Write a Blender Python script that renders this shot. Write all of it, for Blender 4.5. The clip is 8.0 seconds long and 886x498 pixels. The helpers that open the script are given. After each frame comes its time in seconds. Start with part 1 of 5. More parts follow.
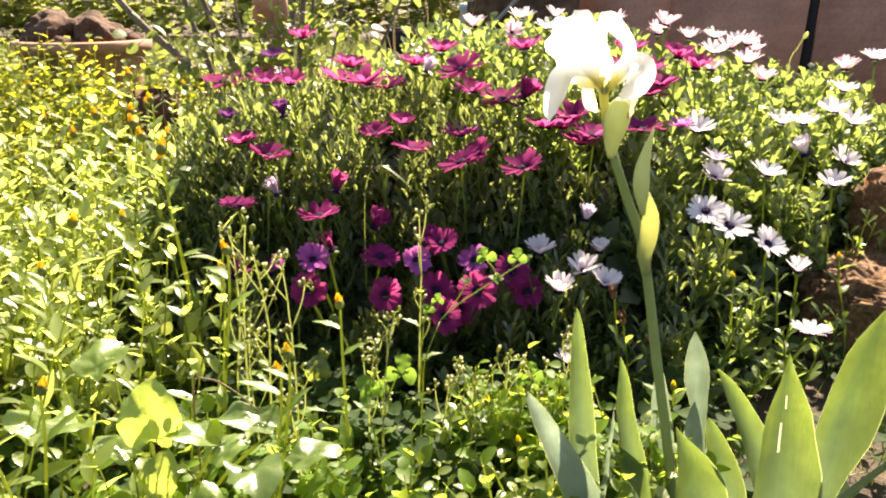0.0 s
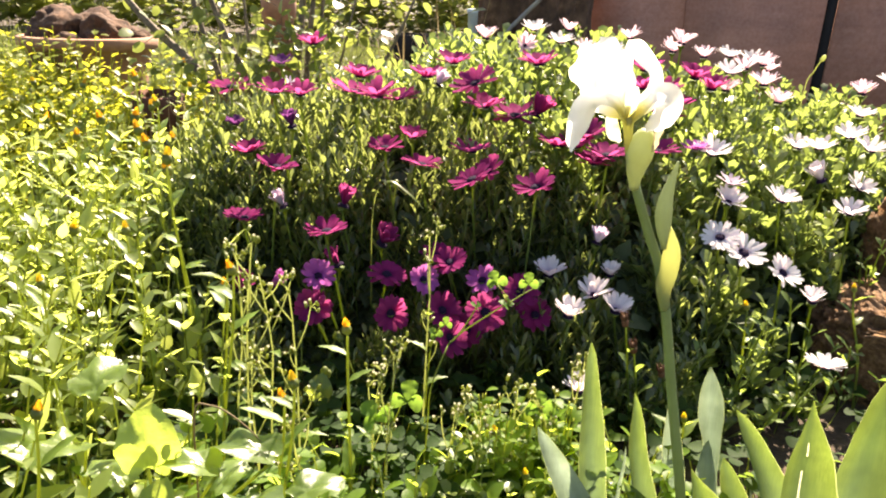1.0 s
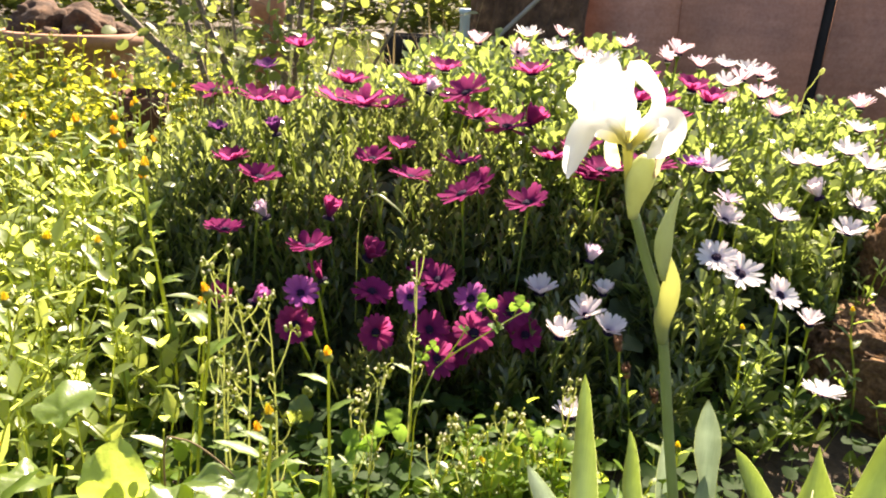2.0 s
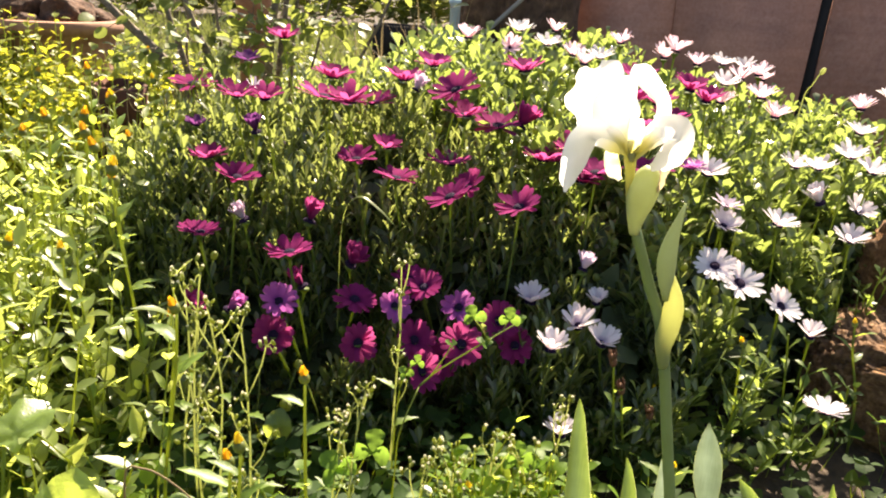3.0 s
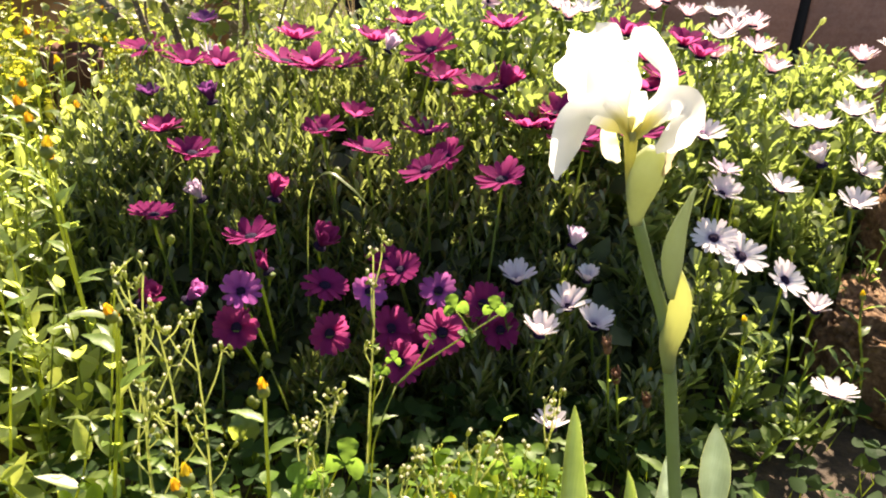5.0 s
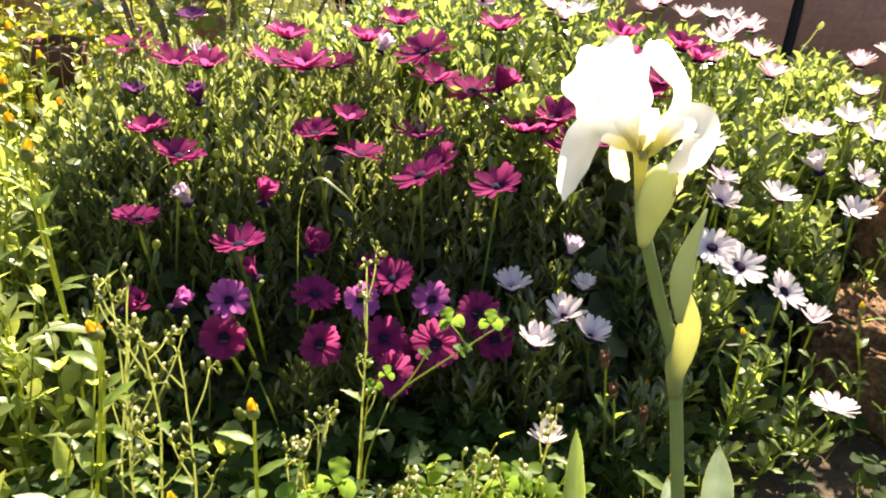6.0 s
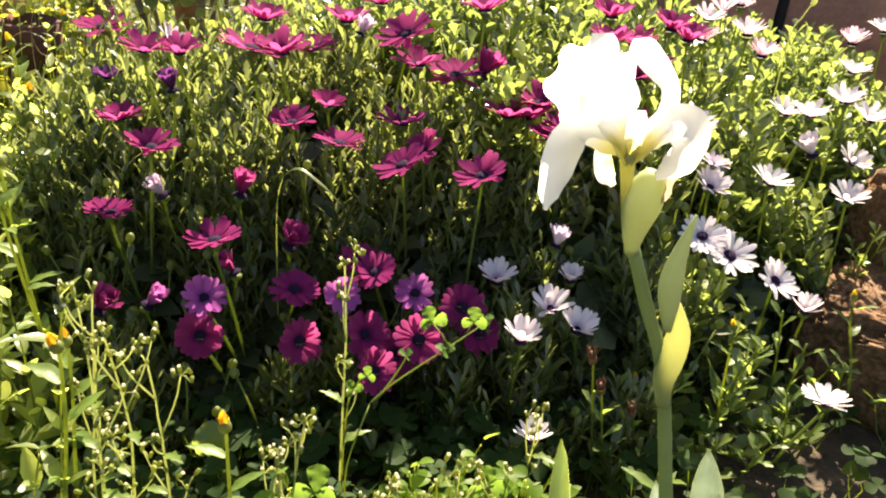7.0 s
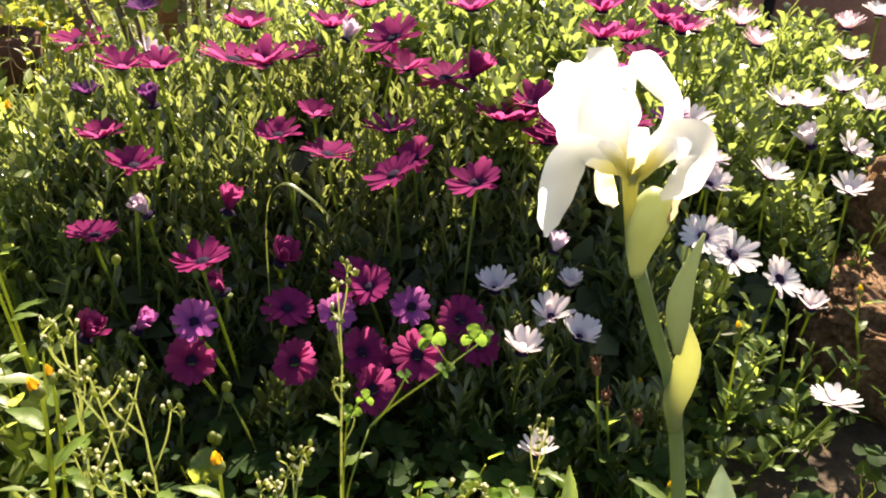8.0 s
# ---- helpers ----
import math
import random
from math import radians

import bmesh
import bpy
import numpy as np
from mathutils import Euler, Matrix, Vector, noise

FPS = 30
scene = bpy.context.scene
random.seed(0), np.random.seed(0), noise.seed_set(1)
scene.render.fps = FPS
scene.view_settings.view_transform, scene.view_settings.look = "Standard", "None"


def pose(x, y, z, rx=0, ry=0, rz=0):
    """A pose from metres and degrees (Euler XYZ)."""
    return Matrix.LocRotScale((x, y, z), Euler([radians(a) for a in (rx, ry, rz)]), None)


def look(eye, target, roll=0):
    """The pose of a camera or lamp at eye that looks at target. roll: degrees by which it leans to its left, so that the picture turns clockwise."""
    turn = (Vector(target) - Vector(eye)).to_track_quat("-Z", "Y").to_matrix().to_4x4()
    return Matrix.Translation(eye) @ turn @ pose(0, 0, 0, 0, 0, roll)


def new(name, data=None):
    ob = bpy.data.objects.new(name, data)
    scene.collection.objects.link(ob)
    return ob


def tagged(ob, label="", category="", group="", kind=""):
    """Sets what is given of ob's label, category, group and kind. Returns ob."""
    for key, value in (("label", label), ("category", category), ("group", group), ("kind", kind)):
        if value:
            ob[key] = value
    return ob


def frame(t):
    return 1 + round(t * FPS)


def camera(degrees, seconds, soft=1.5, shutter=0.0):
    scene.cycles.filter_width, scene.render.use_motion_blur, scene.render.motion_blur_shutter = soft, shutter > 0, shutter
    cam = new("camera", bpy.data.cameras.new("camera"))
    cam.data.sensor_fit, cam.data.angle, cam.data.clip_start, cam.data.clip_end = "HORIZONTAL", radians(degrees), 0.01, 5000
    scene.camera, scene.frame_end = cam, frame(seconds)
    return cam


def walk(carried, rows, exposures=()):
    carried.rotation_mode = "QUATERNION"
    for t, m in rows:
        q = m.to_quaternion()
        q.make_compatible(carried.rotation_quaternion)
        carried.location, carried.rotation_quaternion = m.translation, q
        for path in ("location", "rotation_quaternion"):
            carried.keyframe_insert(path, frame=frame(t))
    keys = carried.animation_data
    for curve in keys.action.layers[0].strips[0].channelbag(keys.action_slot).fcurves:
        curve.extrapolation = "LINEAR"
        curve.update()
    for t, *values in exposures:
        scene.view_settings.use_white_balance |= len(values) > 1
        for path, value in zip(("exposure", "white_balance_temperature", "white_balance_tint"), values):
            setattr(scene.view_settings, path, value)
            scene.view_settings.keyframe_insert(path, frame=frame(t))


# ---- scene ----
cam = camera(55.3, 8.0, soft=2.0)
PATH = [
    (0, (0.0283, 0.0138, 0.5512), (0.0087, 1.9227, -0.0453), -0.03),
    (0.5, (0.0259, 0.0277, 0.5603), (0.0142, 1.9353, -0.0403), 0.50),
    (1, (0.0142, 0.0442, 0.5664), (-0.0016, 1.9542, -0.0268), 1.78),
    (1.5, (0.0130, 0.0644, 0.5743), (0.0065, 1.9738, -0.0209), 2.33),
    (3, (0.0138, 0.1451, 0.5825), (0.0561, 2.0462, -0.0371), 3.72),
    (3.5, (0.0183, 0.1711, 0.5836), (0.0626, 2.0667, -0.0523), 3.32),
    (4, (0.0178, 0.1927, 0.5830), (0.0695, 2.0839, -0.0655), 2.80),
    (4.5, (0.0242, 0.2173, 0.5826), (0.0947, 2.0898, -0.1165), 2.59),
    (6, (0.0125, 0.2646, 0.5896), (0.1333, 2.1213, -0.1440), 3.75),
    (6.5, (0.0122, 0.2825, 0.5994), (0.1502, 2.1264, -0.1629), 3.97),
    (7, (0.0218, 0.2984, 0.6016), (0.1668, 2.1270, -0.1955), 3.60),
    (7.5, (0.0185, 0.3209, 0.6127), (0.1500, 2.1430, -0.2012), 2.26),
    (8, (0.0230, 0.3300, 0.6117), (0.1801, 2.1486, -0.2057), 1.63),
]
walk(cam, [(t, look(eye, target, roll)) for t, eye, target, roll in PATH],
     [(0, 2.54, 7250, 16), (1.5, 2.53, 7250, 16), (3.5, 2.33, 7250, 16), (6.5, 2.47, 7250, 16), (8, 2.22, 7250, 16)])

# ---- world, sun, exposure ----
SUN_FROM = Vector((0.24, 0.76, 0.76)).normalized()
world = bpy.data.worlds.new("World")
scene.world = world
world.use_nodes = True
wn = world.node_tree.nodes
sky = wn.new("ShaderNodeTexSky")
sky.sky_type = 'NISHITA'
sky.sun_disc = False
sky.sun_elevation = math.asin(SUN_FROM.z)
sky.sun_rotation = math.atan2(SUN_FROM.x, SUN_FROM.y)
wn["Background"].inputs[1].default_value = 0.052
world.node_tree.links.new(sky.outputs[0], wn["Background"].inputs[0])

sun = new("sun", bpy.data.lights.new("sun", 'SUN'))
sun.data.energy = 5.0
sun.data.angle = radians(0.53)
sun.data.color = (1.0, 0.91, 0.74)
sun.matrix_world = look(SUN_FROM * 8, (0, 0, 0))



# ---- materials ----
def mat_base(name):
    m = bpy.data.materials.new(name)
    m.use_nodes = True
    nt = m.node_tree
    return m, nt, nt.nodes["Principled BSDF"], nt.nodes["Material Output"]


def ramp(nt, fac, stops):
    r = nt.nodes.new("ShaderNodeValToRGB")
    e = r.color_ramp.elements
    while len(e) < len(stops):
        e.new(0.5)
    for i, (p, c) in enumerate(stops):
        e[i].position = p
        e[i].color = (*c, 1)
    nt.links.new(fac, r.inputs[0])
    return r.outputs[0]


def noise_fac(nt, scale, detail=4, rough=0.6, space="Object"):
    tc = nt.nodes.new("ShaderNodeTexCoord")
    n = nt.nodes.new("ShaderNodeTexNoise")
    n.inputs["Scale"].default_value = scale
    n.inputs["Detail"].default_value = detail
    n.inputs["Roughness"].default_value = rough
    nt.links.new(tc.outputs[space], n.inputs["Vector"])
    return n.outputs["Fac"]


def bump(nt, height, strength, dist, bsdfs):
    b = nt.nodes.new("ShaderNodeBump")
    b.inputs["Strength"].default_value = strength
    b.inputs["Distance"].default_value = dist
    nt.links.new(height, b.inputs["Height"])
    for s in bsdfs:
        nt.links.new(b.outputs[0], s.inputs["Normal"])


def mixc(nt, fac, a, b, blend='MIX'):
    m = nt.nodes.new("ShaderNodeMix")
    m.data_type = 'RGBA'
    m.blend_type = blend
    for sock, v in ((m.inputs[0], fac), (m.inputs[6], a), (m.inputs[7], b)):
        if hasattr(v, "is_linked"):
            nt.links.new(v, sock)
        elif isinstance(v, (int, float)):
            sock.default_value = v
        else:
            sock.default_value = (*v, 1)
    return m.outputs[2]


def leafy(name, dark, light, glow, trans=0.4, rough=0.42, island=True, scale=90, bump_s=0.25, spec=0.35):
    """A thin living surface: glossy front, light shining through."""
    m, nt, bs, out = mat_base(name)
    if island:
        g = nt.nodes.new("ShaderNodeNewGeometry")
        rnd = g.outputs["Random Per Island"]
    else:
        g = nt.nodes.new("ShaderNodeObjectInfo")
        rnd = g.outputs["Random"]
    base = ramp(nt, rnd, [(0.0, dark), (0.75, light), (1.0, tuple(min(1, c * 1.35) for c in light))])
    nz = noise_fac(nt, scale)
    col = mixc(nt, nz, base, tuple(c * (0.92 if min(light) > 0.5 else 0.55) for c in light))
    nt.links.new(col, bs.inputs["Base Color"])
    bs.inputs["Roughness"].default_value = rough
    bs.inputs["Specular IOR Level"].default_value = spec
    tr = nt.nodes.new("ShaderNodeBsdfTranslucent")
    tcol = mixc(nt, rnd, tuple(c * 0.7 for c in glow), glow)
    nt.links.new(tcol, tr.inputs["Color"])
    mx = nt.nodes.new("ShaderNodeMixShader")
    mx.inputs[0].default_value = trans
    nt.links.new(bs.outputs[0], mx.inputs[1])
    nt.links.new(tr.outputs[0], mx.inputs[2])
    nt.links.new(mx.outputs[0], out.inputs["Surface"])
    bump(nt, nz, bump_s, 0.002, [bs, tr])
    return m


def solid(name, stops, scale, rough=0.8, bump_s=0.5, bump_d=0.004, detail=6):
    m, nt, bs, out = mat_base(name)
    nz = noise_fac(nt, scale, detail, 0.65)
    big = noise_fac(nt, scale * 0.17, 3)
    col = ramp(nt, nz, stops)
    shade = ramp(nt, big, [(0.3, (0.6, 0.6, 0.6)), (0.7, (1.1, 1.1, 1.1))])
    nt.links.new(mixc(nt, 1.0, col, shade, 'MULTIPLY'), bs.inputs["Base Color"])
    bs.inputs["Roughness"].default_value = rough
    bump(nt, nz, bump_s, bump_d, [bs])
    return m


M_DAISY_LEAF = leafy("daisy_leaf", (0.070, 0.110, 0.022), (0.155, 0.205, 0.050), (0.365, 0.465, 0.10), 0.42, 0.32, spec=0.9)
M_MAGENTA_LEAF = leafy("magenta_daisy_leaf", (0.062, 0.090, 0.020), (0.145, 0.180, 0.045), (0.34, 0.40, 0.10), 0.42, 0.28, spec=1.0)
# Dark copy of the daisy leaf; the mound's inner shade is in its colour.
M_SHADE_LEAF = leafy("shade_daisy_leaf", (0.030, 0.050, 0.020), (0.070, 0.095, 0.040), (0.20, 0.25, 0.07), 0.28, 0.5, spec=0.3)
M_DAISY_GREEN = leafy("daisy_shoot_leaf", (0.06, 0.11, 0.022), (0.14, 0.21, 0.05), (0.42, 0.56, 0.09), 0.46, 0.4, False)
M_DAISY_STEM = leafy("daisy_stem", (0.06, 0.10, 0.02), (0.12, 0.18, 0.04), (0.42, 0.50, 0.08), 0.4, 0.5)
M_WEED_LEAF = leafy("weed_leaf", (0.085, 0.135, 0.032), (0.205, 0.262, 0.080), (0.76, 0.86, 0.17), 0.58, 0.36, spec=0.65)
M_WEED_STEM = leafy("weed_stem", (0.10, 0.16, 0.03), (0.18, 0.25, 0.06), (0.62, 0.68, 0.14), 0.5, 0.5)
M_LIME_LEAF = leafy("lime_leaf", (0.06, 0.13, 0.016), (0.12, 0.21, 0.030), (0.58, 0.74, 0.08), 0.55, 0.5, spec=0.2)
M_HEDGE = leafy("hedge_leaf", (0.075, 0.105, 0.030), (0.155, 0.180, 0.060), (0.58, 0.62, 0.15), 0.52, 0.5)
M_GROUNDSEL = leafy("groundsel_stem", (0.20, 0.25, 0.11), (0.32, 0.36, 0.18), (0.86, 0.90, 0.42), 0.58, 0.5)
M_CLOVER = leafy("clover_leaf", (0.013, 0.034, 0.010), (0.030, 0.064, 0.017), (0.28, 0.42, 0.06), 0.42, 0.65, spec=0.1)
M_YELLOW_LEAF = leafy("yellow_green_leaf", (0.12, 0.17, 0.02), (0.24, 0.28, 0.04), (0.62, 0.60, 0.05), 0.5, 0.45)
M_SHRUB_LEAF = leafy("shrub_leaf", (0.05, 0.09, 0.015), (0.12, 0.16, 0.04), (0.38, 0.44, 0.09), 0.42, 0.45)
M_GRASS = leafy("grass_blade", (0.06, 0.085, 0.028), (0.12, 0.145, 0.05), (0.24, 0.28, 0.07), 0.33, 0.55, spec=0.2)
M_DRY = leafy("dry_straw", (0.18, 0.12, 0.06), (0.34, 0.25, 0.13), (0.45, 0.34, 0.18), 0.25, 0.7)


def streaked_leaf(name, tones, glow_lo, glow_hi, through_share):
    """Iris leaf: grey bloom with shade painted in towards the foot, fine veins along the blade, light shining through
    in streaks.
    """
    m, nt, bs, out = mat_base(name)
    tc = nt.nodes.new("ShaderNodeTexCoord")
    mp = nt.nodes.new("ShaderNodeMapping")
    mp.inputs["Scale"].default_value = (1.0, 1.0, 0.02)
    nt.links.new(tc.outputs["Object"], mp.inputs["Vector"])
    v = nt.nodes.new("ShaderNodeTexNoise")
    v.inputs["Scale"].default_value = 900
    v.inputs["Detail"].default_value = 5
    nt.links.new(mp.outputs[0], v.inputs["Vector"])
    big = noise_fac(nt, 28, 3)
    info = nt.nodes.new("ShaderNodeObjectInfo")
    tone = ramp(nt, info.outputs["Random"], [(0.0, tones[0]), (1.0, tones[1])])
    col = mixc(nt, 1.0, tone, ramp(nt, v.outputs["Fac"], [(0.3, (0.90, 0.91, 0.88)), (0.7, (1.06, 1.05, 1.05))]), 'MULTIPLY')
    col = mixc(nt, 1.0, col, ramp(nt, big, [(0.3, (0.78, 0.80, 0.78)), (0.7, (1.12, 1.12, 1.15))]), 'MULTIPLY')
    nt.links.new(col, bs.inputs["Base Color"])
    bs.inputs["Roughness"].default_value = 0.36
    tr = nt.nodes.new("ShaderNodeBsdfTranslucent")
    g = ramp(nt, v.outputs["Fac"], [(0.3, glow_lo), (0.7, glow_hi)])
    nt.links.new(mixc(nt, 1.0, g, ramp(nt, big, [(0.3, (0.7, 0.72, 0.7)), (0.7, (1.1, 1.1, 1.1))]), 'MULTIPLY'), tr.inputs["Color"])
    bump(nt, v.outputs["Fac"], 0.2, 0.001, [bs, tr])
    sep = nt.nodes.new("ShaderNodeSeparateXYZ")
    nt.links.new(tc.outputs["UV"], sep.inputs[0])
    thin = ramp(nt, sep.outputs[0], [(0.0, (0.52, 0.52, 0.52)), (0.20, (0.36, 0.36, 0.36)), (0.44, (0.10, 0.10, 0.10)), (0.56, (0.14, 0.14, 0.14)), (0.85, (0.38, 0.38, 0.38)), (1.0, (0.52, 0.52, 0.52))])
    # Greyer foot: bloom, and the shade among neighbouring leaves put into the colour.
    bloom = ramp(nt, sep.outputs[1], [(0.0, (1.0, 1.0, 1.0)), (0.35, (0.8, 0.8, 0.8)), (0.75, (0.0, 0.0, 0.0))])
    nt.links.new(mixc(nt, bloom, col, (0.27, 0.34, 0.26)), bs.inputs["Base Color"])
    # The foot lets less light through, deepening that painted shade.
    along = ramp(nt, sep.outputs[1], [(0.0, (0.15, 0.15, 0.15)), (0.40, (0.55, 0.55, 0.55)), (0.78, (1.0, 1.0, 1.0))])
    thin = mixc(nt, 1.0, mixc(nt, 1.0, thin, along, 'MULTIPLY'), (through_share,) * 3, 'MULTIPLY')
    mx = nt.nodes.new("ShaderNodeMixShader")
    nt.links.new(thin, mx.inputs[0])
    nt.links.new(bs.outputs[0], mx.inputs[1])
    nt.links.new(tr.outputs[0], mx.inputs[2])
    nt.links.new(mx.outputs[0], out.inputs["Surface"])
    return m


M_IRIS_LEAF = streaked_leaf("iris_leaf", ((0.17, 0.24, 0.10), (0.24, 0.31, 0.16)), (0.27, 0.37, 0.05), (0.37, 0.46, 0.07), 0.98)
# Grey copy for leaves without sun behind: bloom plus shade in the colour.
M_IRIS_BLOOM_SHADE = streaked_leaf("iris_leaf_grey_bloom_and_shade", ((0.36, 0.42, 0.34), (0.42, 0.48, 0.40)), (0.34, 0.42, 0.18), (0.40, 0.48, 0.20), 0.40)
M_IRIS_STEM = leafy("iris_stem", (0.17, 0.24, 0.11), (0.21, 0.28, 0.13), (0.46, 0.54, 0.20), 0.30, 0.36, False, 60, 0.1)
# Pale leaf margin, with the sunlit rim also put into its colour.
M_IRIS_LIT_RIM = leafy("iris_leaf_lit_margin", (0.34, 0.40, 0.18), (0.42, 0.48, 0.22), (0.66, 0.72, 0.30), 0.6, 0.4, False, 70, 0.1)
M_SCAR = leafy("dry_thin_scar", (0.56, 0.56, 0.36), (0.62, 0.62, 0.42), (0.90, 0.90, 0.60), 0.8, 0.5, False, 90, 0.2)
M_BUFF = leafy("dry_papery_sheath", (0.40, 0.30, 0.17), (0.52, 0.41, 0.25), (0.72, 0.58, 0.36), 0.5, 0.6, False, 160, 0.4)
M_IRIS_BUD = leafy("iris_bud", (0.25, 0.32, 0.17), (0.33, 0.39, 0.22), (0.55, 0.61, 0.35), 0.44, 0.40, False, 70, 0.15)
M_BUD_SHEATH = leafy("iris_bud_sheath", (0.42, 0.46, 0.22), (0.52, 0.55, 0.28), (0.95, 0.96, 0.46), 0.66, 0.45, False, 70, 0.15)
M_SPATHE = leafy("iris_spathe", (0.30, 0.34, 0.17), (0.38, 0.41, 0.22), (0.60, 0.64, 0.32), 0.50, 0.45, False, 70, 0.15)


def iris_petal_material():
    m = leafy("iris_petal", (0.94, 0.94, 0.91), (0.96, 0.96, 0.94), (0.98, 0.97, 0.93), 0.80, 0.5, False, 40, 0.12)
    nt = m.node_tree
    tc = nt.nodes.new("ShaderNodeTexCoord")
    ln = nt.nodes.new("ShaderNodeVectorMath")
    ln.operation = 'LENGTH'
    nt.links.new(tc.outputs["Object"], ln.inputs[0])
    foot = ramp(nt, ln.outputs["Value"], [(0.006, (0.60, 0.56, 0.14)), (0.016, (0.80, 0.76, 0.38)), (0.026, (1.0, 1.0, 1.0))])
    for kind in ("BSDF_PRINCIPLED", "BSDF_TRANSLUCENT"):
        for n in list(nt.nodes):
            if n.type == kind:
                sock = n.inputs["Base Color" if kind == "BSDF_PRINCIPLED" else "Color"]
                old = sock.links[0].from_socket
                nt.links.new(mixc(nt, 1.0, old, foot, 'MULTIPLY'), sock)
    return m


M_IRIS_WHITE = iris_petal_material()
M_IRIS_THROAT = leafy("iris_throat", (0.48, 0.47, 0.16), (0.55, 0.54, 0.20), (0.64, 0.62, 0.20), 0.50, 0.5, False, 60, 0.1)
M_BIG_LEAF = leafy("broad_leaf", (0.09, 0.16, 0.03), (0.17, 0.26, 0.05), (0.58, 0.74, 0.10), 0.55, 0.45, False, 70, 0.4, spec=0.45)
M_BROAD_LEAF = leafy("crinkled_broad_leaf", (0.10, 0.17, 0.04), (0.17, 0.25, 0.07), (0.54, 0.66, 0.09), 0.60, 0.34, False, 42, 0.9, spec=1.0)
M_LIME_SPRIG = leafy("sprig_leaf", (0.06, 0.13, 0.020), (0.10, 0.19, 0.035), (0.28, 0.47, 0.06), 0.50, 0.45, False, 70, 0.15, spec=0.2)
M_BUD = leafy("green_bud", (0.10, 0.14, 0.03), (0.17, 0.21, 0.06), (0.50, 0.56, 0.13), 0.42, 0.5, False, 200, 0.3)
M_ORANGE = leafy("orange_petal", (0.85, 0.42, 0.02), (0.88, 0.54, 0.03), (0.95, 0.58, 0.03), 0.5, 0.5, False)
M_SEED_BUD = leafy("groundsel_head", (0.12, 0.16, 0.035), (0.20, 0.24, 0.06), (0.60, 0.64, 0.16), 0.45, 0.40, False, 200, 0.3)
M_YELLOW = leafy("yellow_petal", (0.80, 0.55, 0.02), (0.85, 0.62, 0.03), (0.95, 0.70, 0.03), 0.45, 0.5, False)
M_WITHERED = leafy("withered_petal", (0.10, 0.045, 0.026), (0.17, 0.085, 0.045), (0.28, 0.13, 0.06), 0.25, 0.8, False)
M_SEED = leafy("seed_head", (0.45, 0.42, 0.30), (0.66, 0.62, 0.48), (0.94, 0.91, 0.74), 0.70, 0.5)


def petal_mat(name, inner, outer, glow, trans):
    """Ray petal: a tint at the foot, fine lines along it."""
    m, nt, bs, out = mat_base(name)
    tc = nt.nodes.new("ShaderNodeTexCoord")
    sep = nt.nodes.new("ShaderNodeSeparateXYZ")
    nt.links.new(tc.outputs["Object"], sep.inputs[0])
    mr = nt.nodes.new("ShaderNodeMapRange")
    mr.inputs[1].default_value, mr.inputs[2].default_value = 0.003, 0.014
    nt.links.new(sep.outputs[1], mr.inputs[0])
    info = nt.nodes.new("ShaderNodeObjectInfo")
    col = mixc(nt, mr.outputs[0], inner, outer)
    col = mixc(nt, 1.0, col, ramp(nt, info.outputs["Random"], [(0, (0.78, 0.78, 0.80)), (1, (1.0, 1.0, 1.0))]), 'MULTIPLY')
    nt.links.new(col, bs.inputs["Base Color"])
    bs.inputs["Roughness"].default_value = 0.8
    bs.inputs["Specular IOR Level"].default_value = 0.04
    wv = nt.nodes.new("ShaderNodeTexWave")
    wv.bands_direction = 'X'
    wv.inputs["Scale"].default_value = 160
    wv.inputs["Distortion"].default_value = 0.6
    nt.links.new(tc.outputs["Object"], wv.inputs["Vector"])
    tr = nt.nodes.new("ShaderNodeBsdfTranslucent")
    nt.links.new(mixc(nt, mr.outputs[0], inner, glow), tr.inputs["Color"])
    bump(nt, wv.outputs["Fac"], 0.25, 0.0006, [bs, tr])
    mx = nt.nodes.new("ShaderNodeMixShader")
    mx.inputs[0].default_value = trans
    nt.links.new(bs.outputs[0], mx.inputs[1])
    nt.links.new(tr.outputs[0], mx.inputs[2])
    nt.links.new(mx.outputs[0], out.inputs["Surface"])
    return m


PETALS = {
    "magenta": petal_mat("magenta_petal", (0.07, 0.006, 0.055), (0.265, 0.025, 0.134), (0.50, 0.078, 0.243), 0.48),
    "lilac": petal_mat("lilac_petal", (0.12, 0.02, 0.20), (0.42, 0.10, 0.36), (0.58, 0.17, 0.46), 0.42),
    "dusk": petal_mat("violet_petal", (0.04, 0.008, 0.07), (0.12, 0.035, 0.14), (0.22, 0.06, 0.22), 0.40),
    "white": petal_mat("white_petal", (0.36, 0.25, 0.43), (0.86, 0.83, 0.84), (0.92, 0.78, 0.78), 0.48),
    "blush": petal_mat("blush_petal", (0.46, 0.30, 0.40), (0.78, 0.64, 0.70), (0.88, 0.56, 0.62), 0.48),
    "pale": petal_mat("pale_lilac_petal", (0.42, 0.32, 0.45), (0.66, 0.56, 0.66), (0.70, 0.52, 0.64), 0.40),
}
M_DISC = solid("flower_disc", [(0.3, (0.008, 0.005, 0.016)), (0.58, (0.022, 0.011, 0.034)), (0.78, (0.11, 0.055, 0.10))], 900, 0.9, 0.9, 0.001)
M_DISC.node_tree.nodes["Principled BSDF"].inputs["Specular IOR Level"].default_value = 0.08
M_SOIL = solid("soil", [(0.3, (0.022, 0.013, 0.007)), (0.55, (0.055, 0.034, 0.018)), (0.8, (0.17, 0.112, 0.064))], 38, 0.95, 1.0, 0.01)
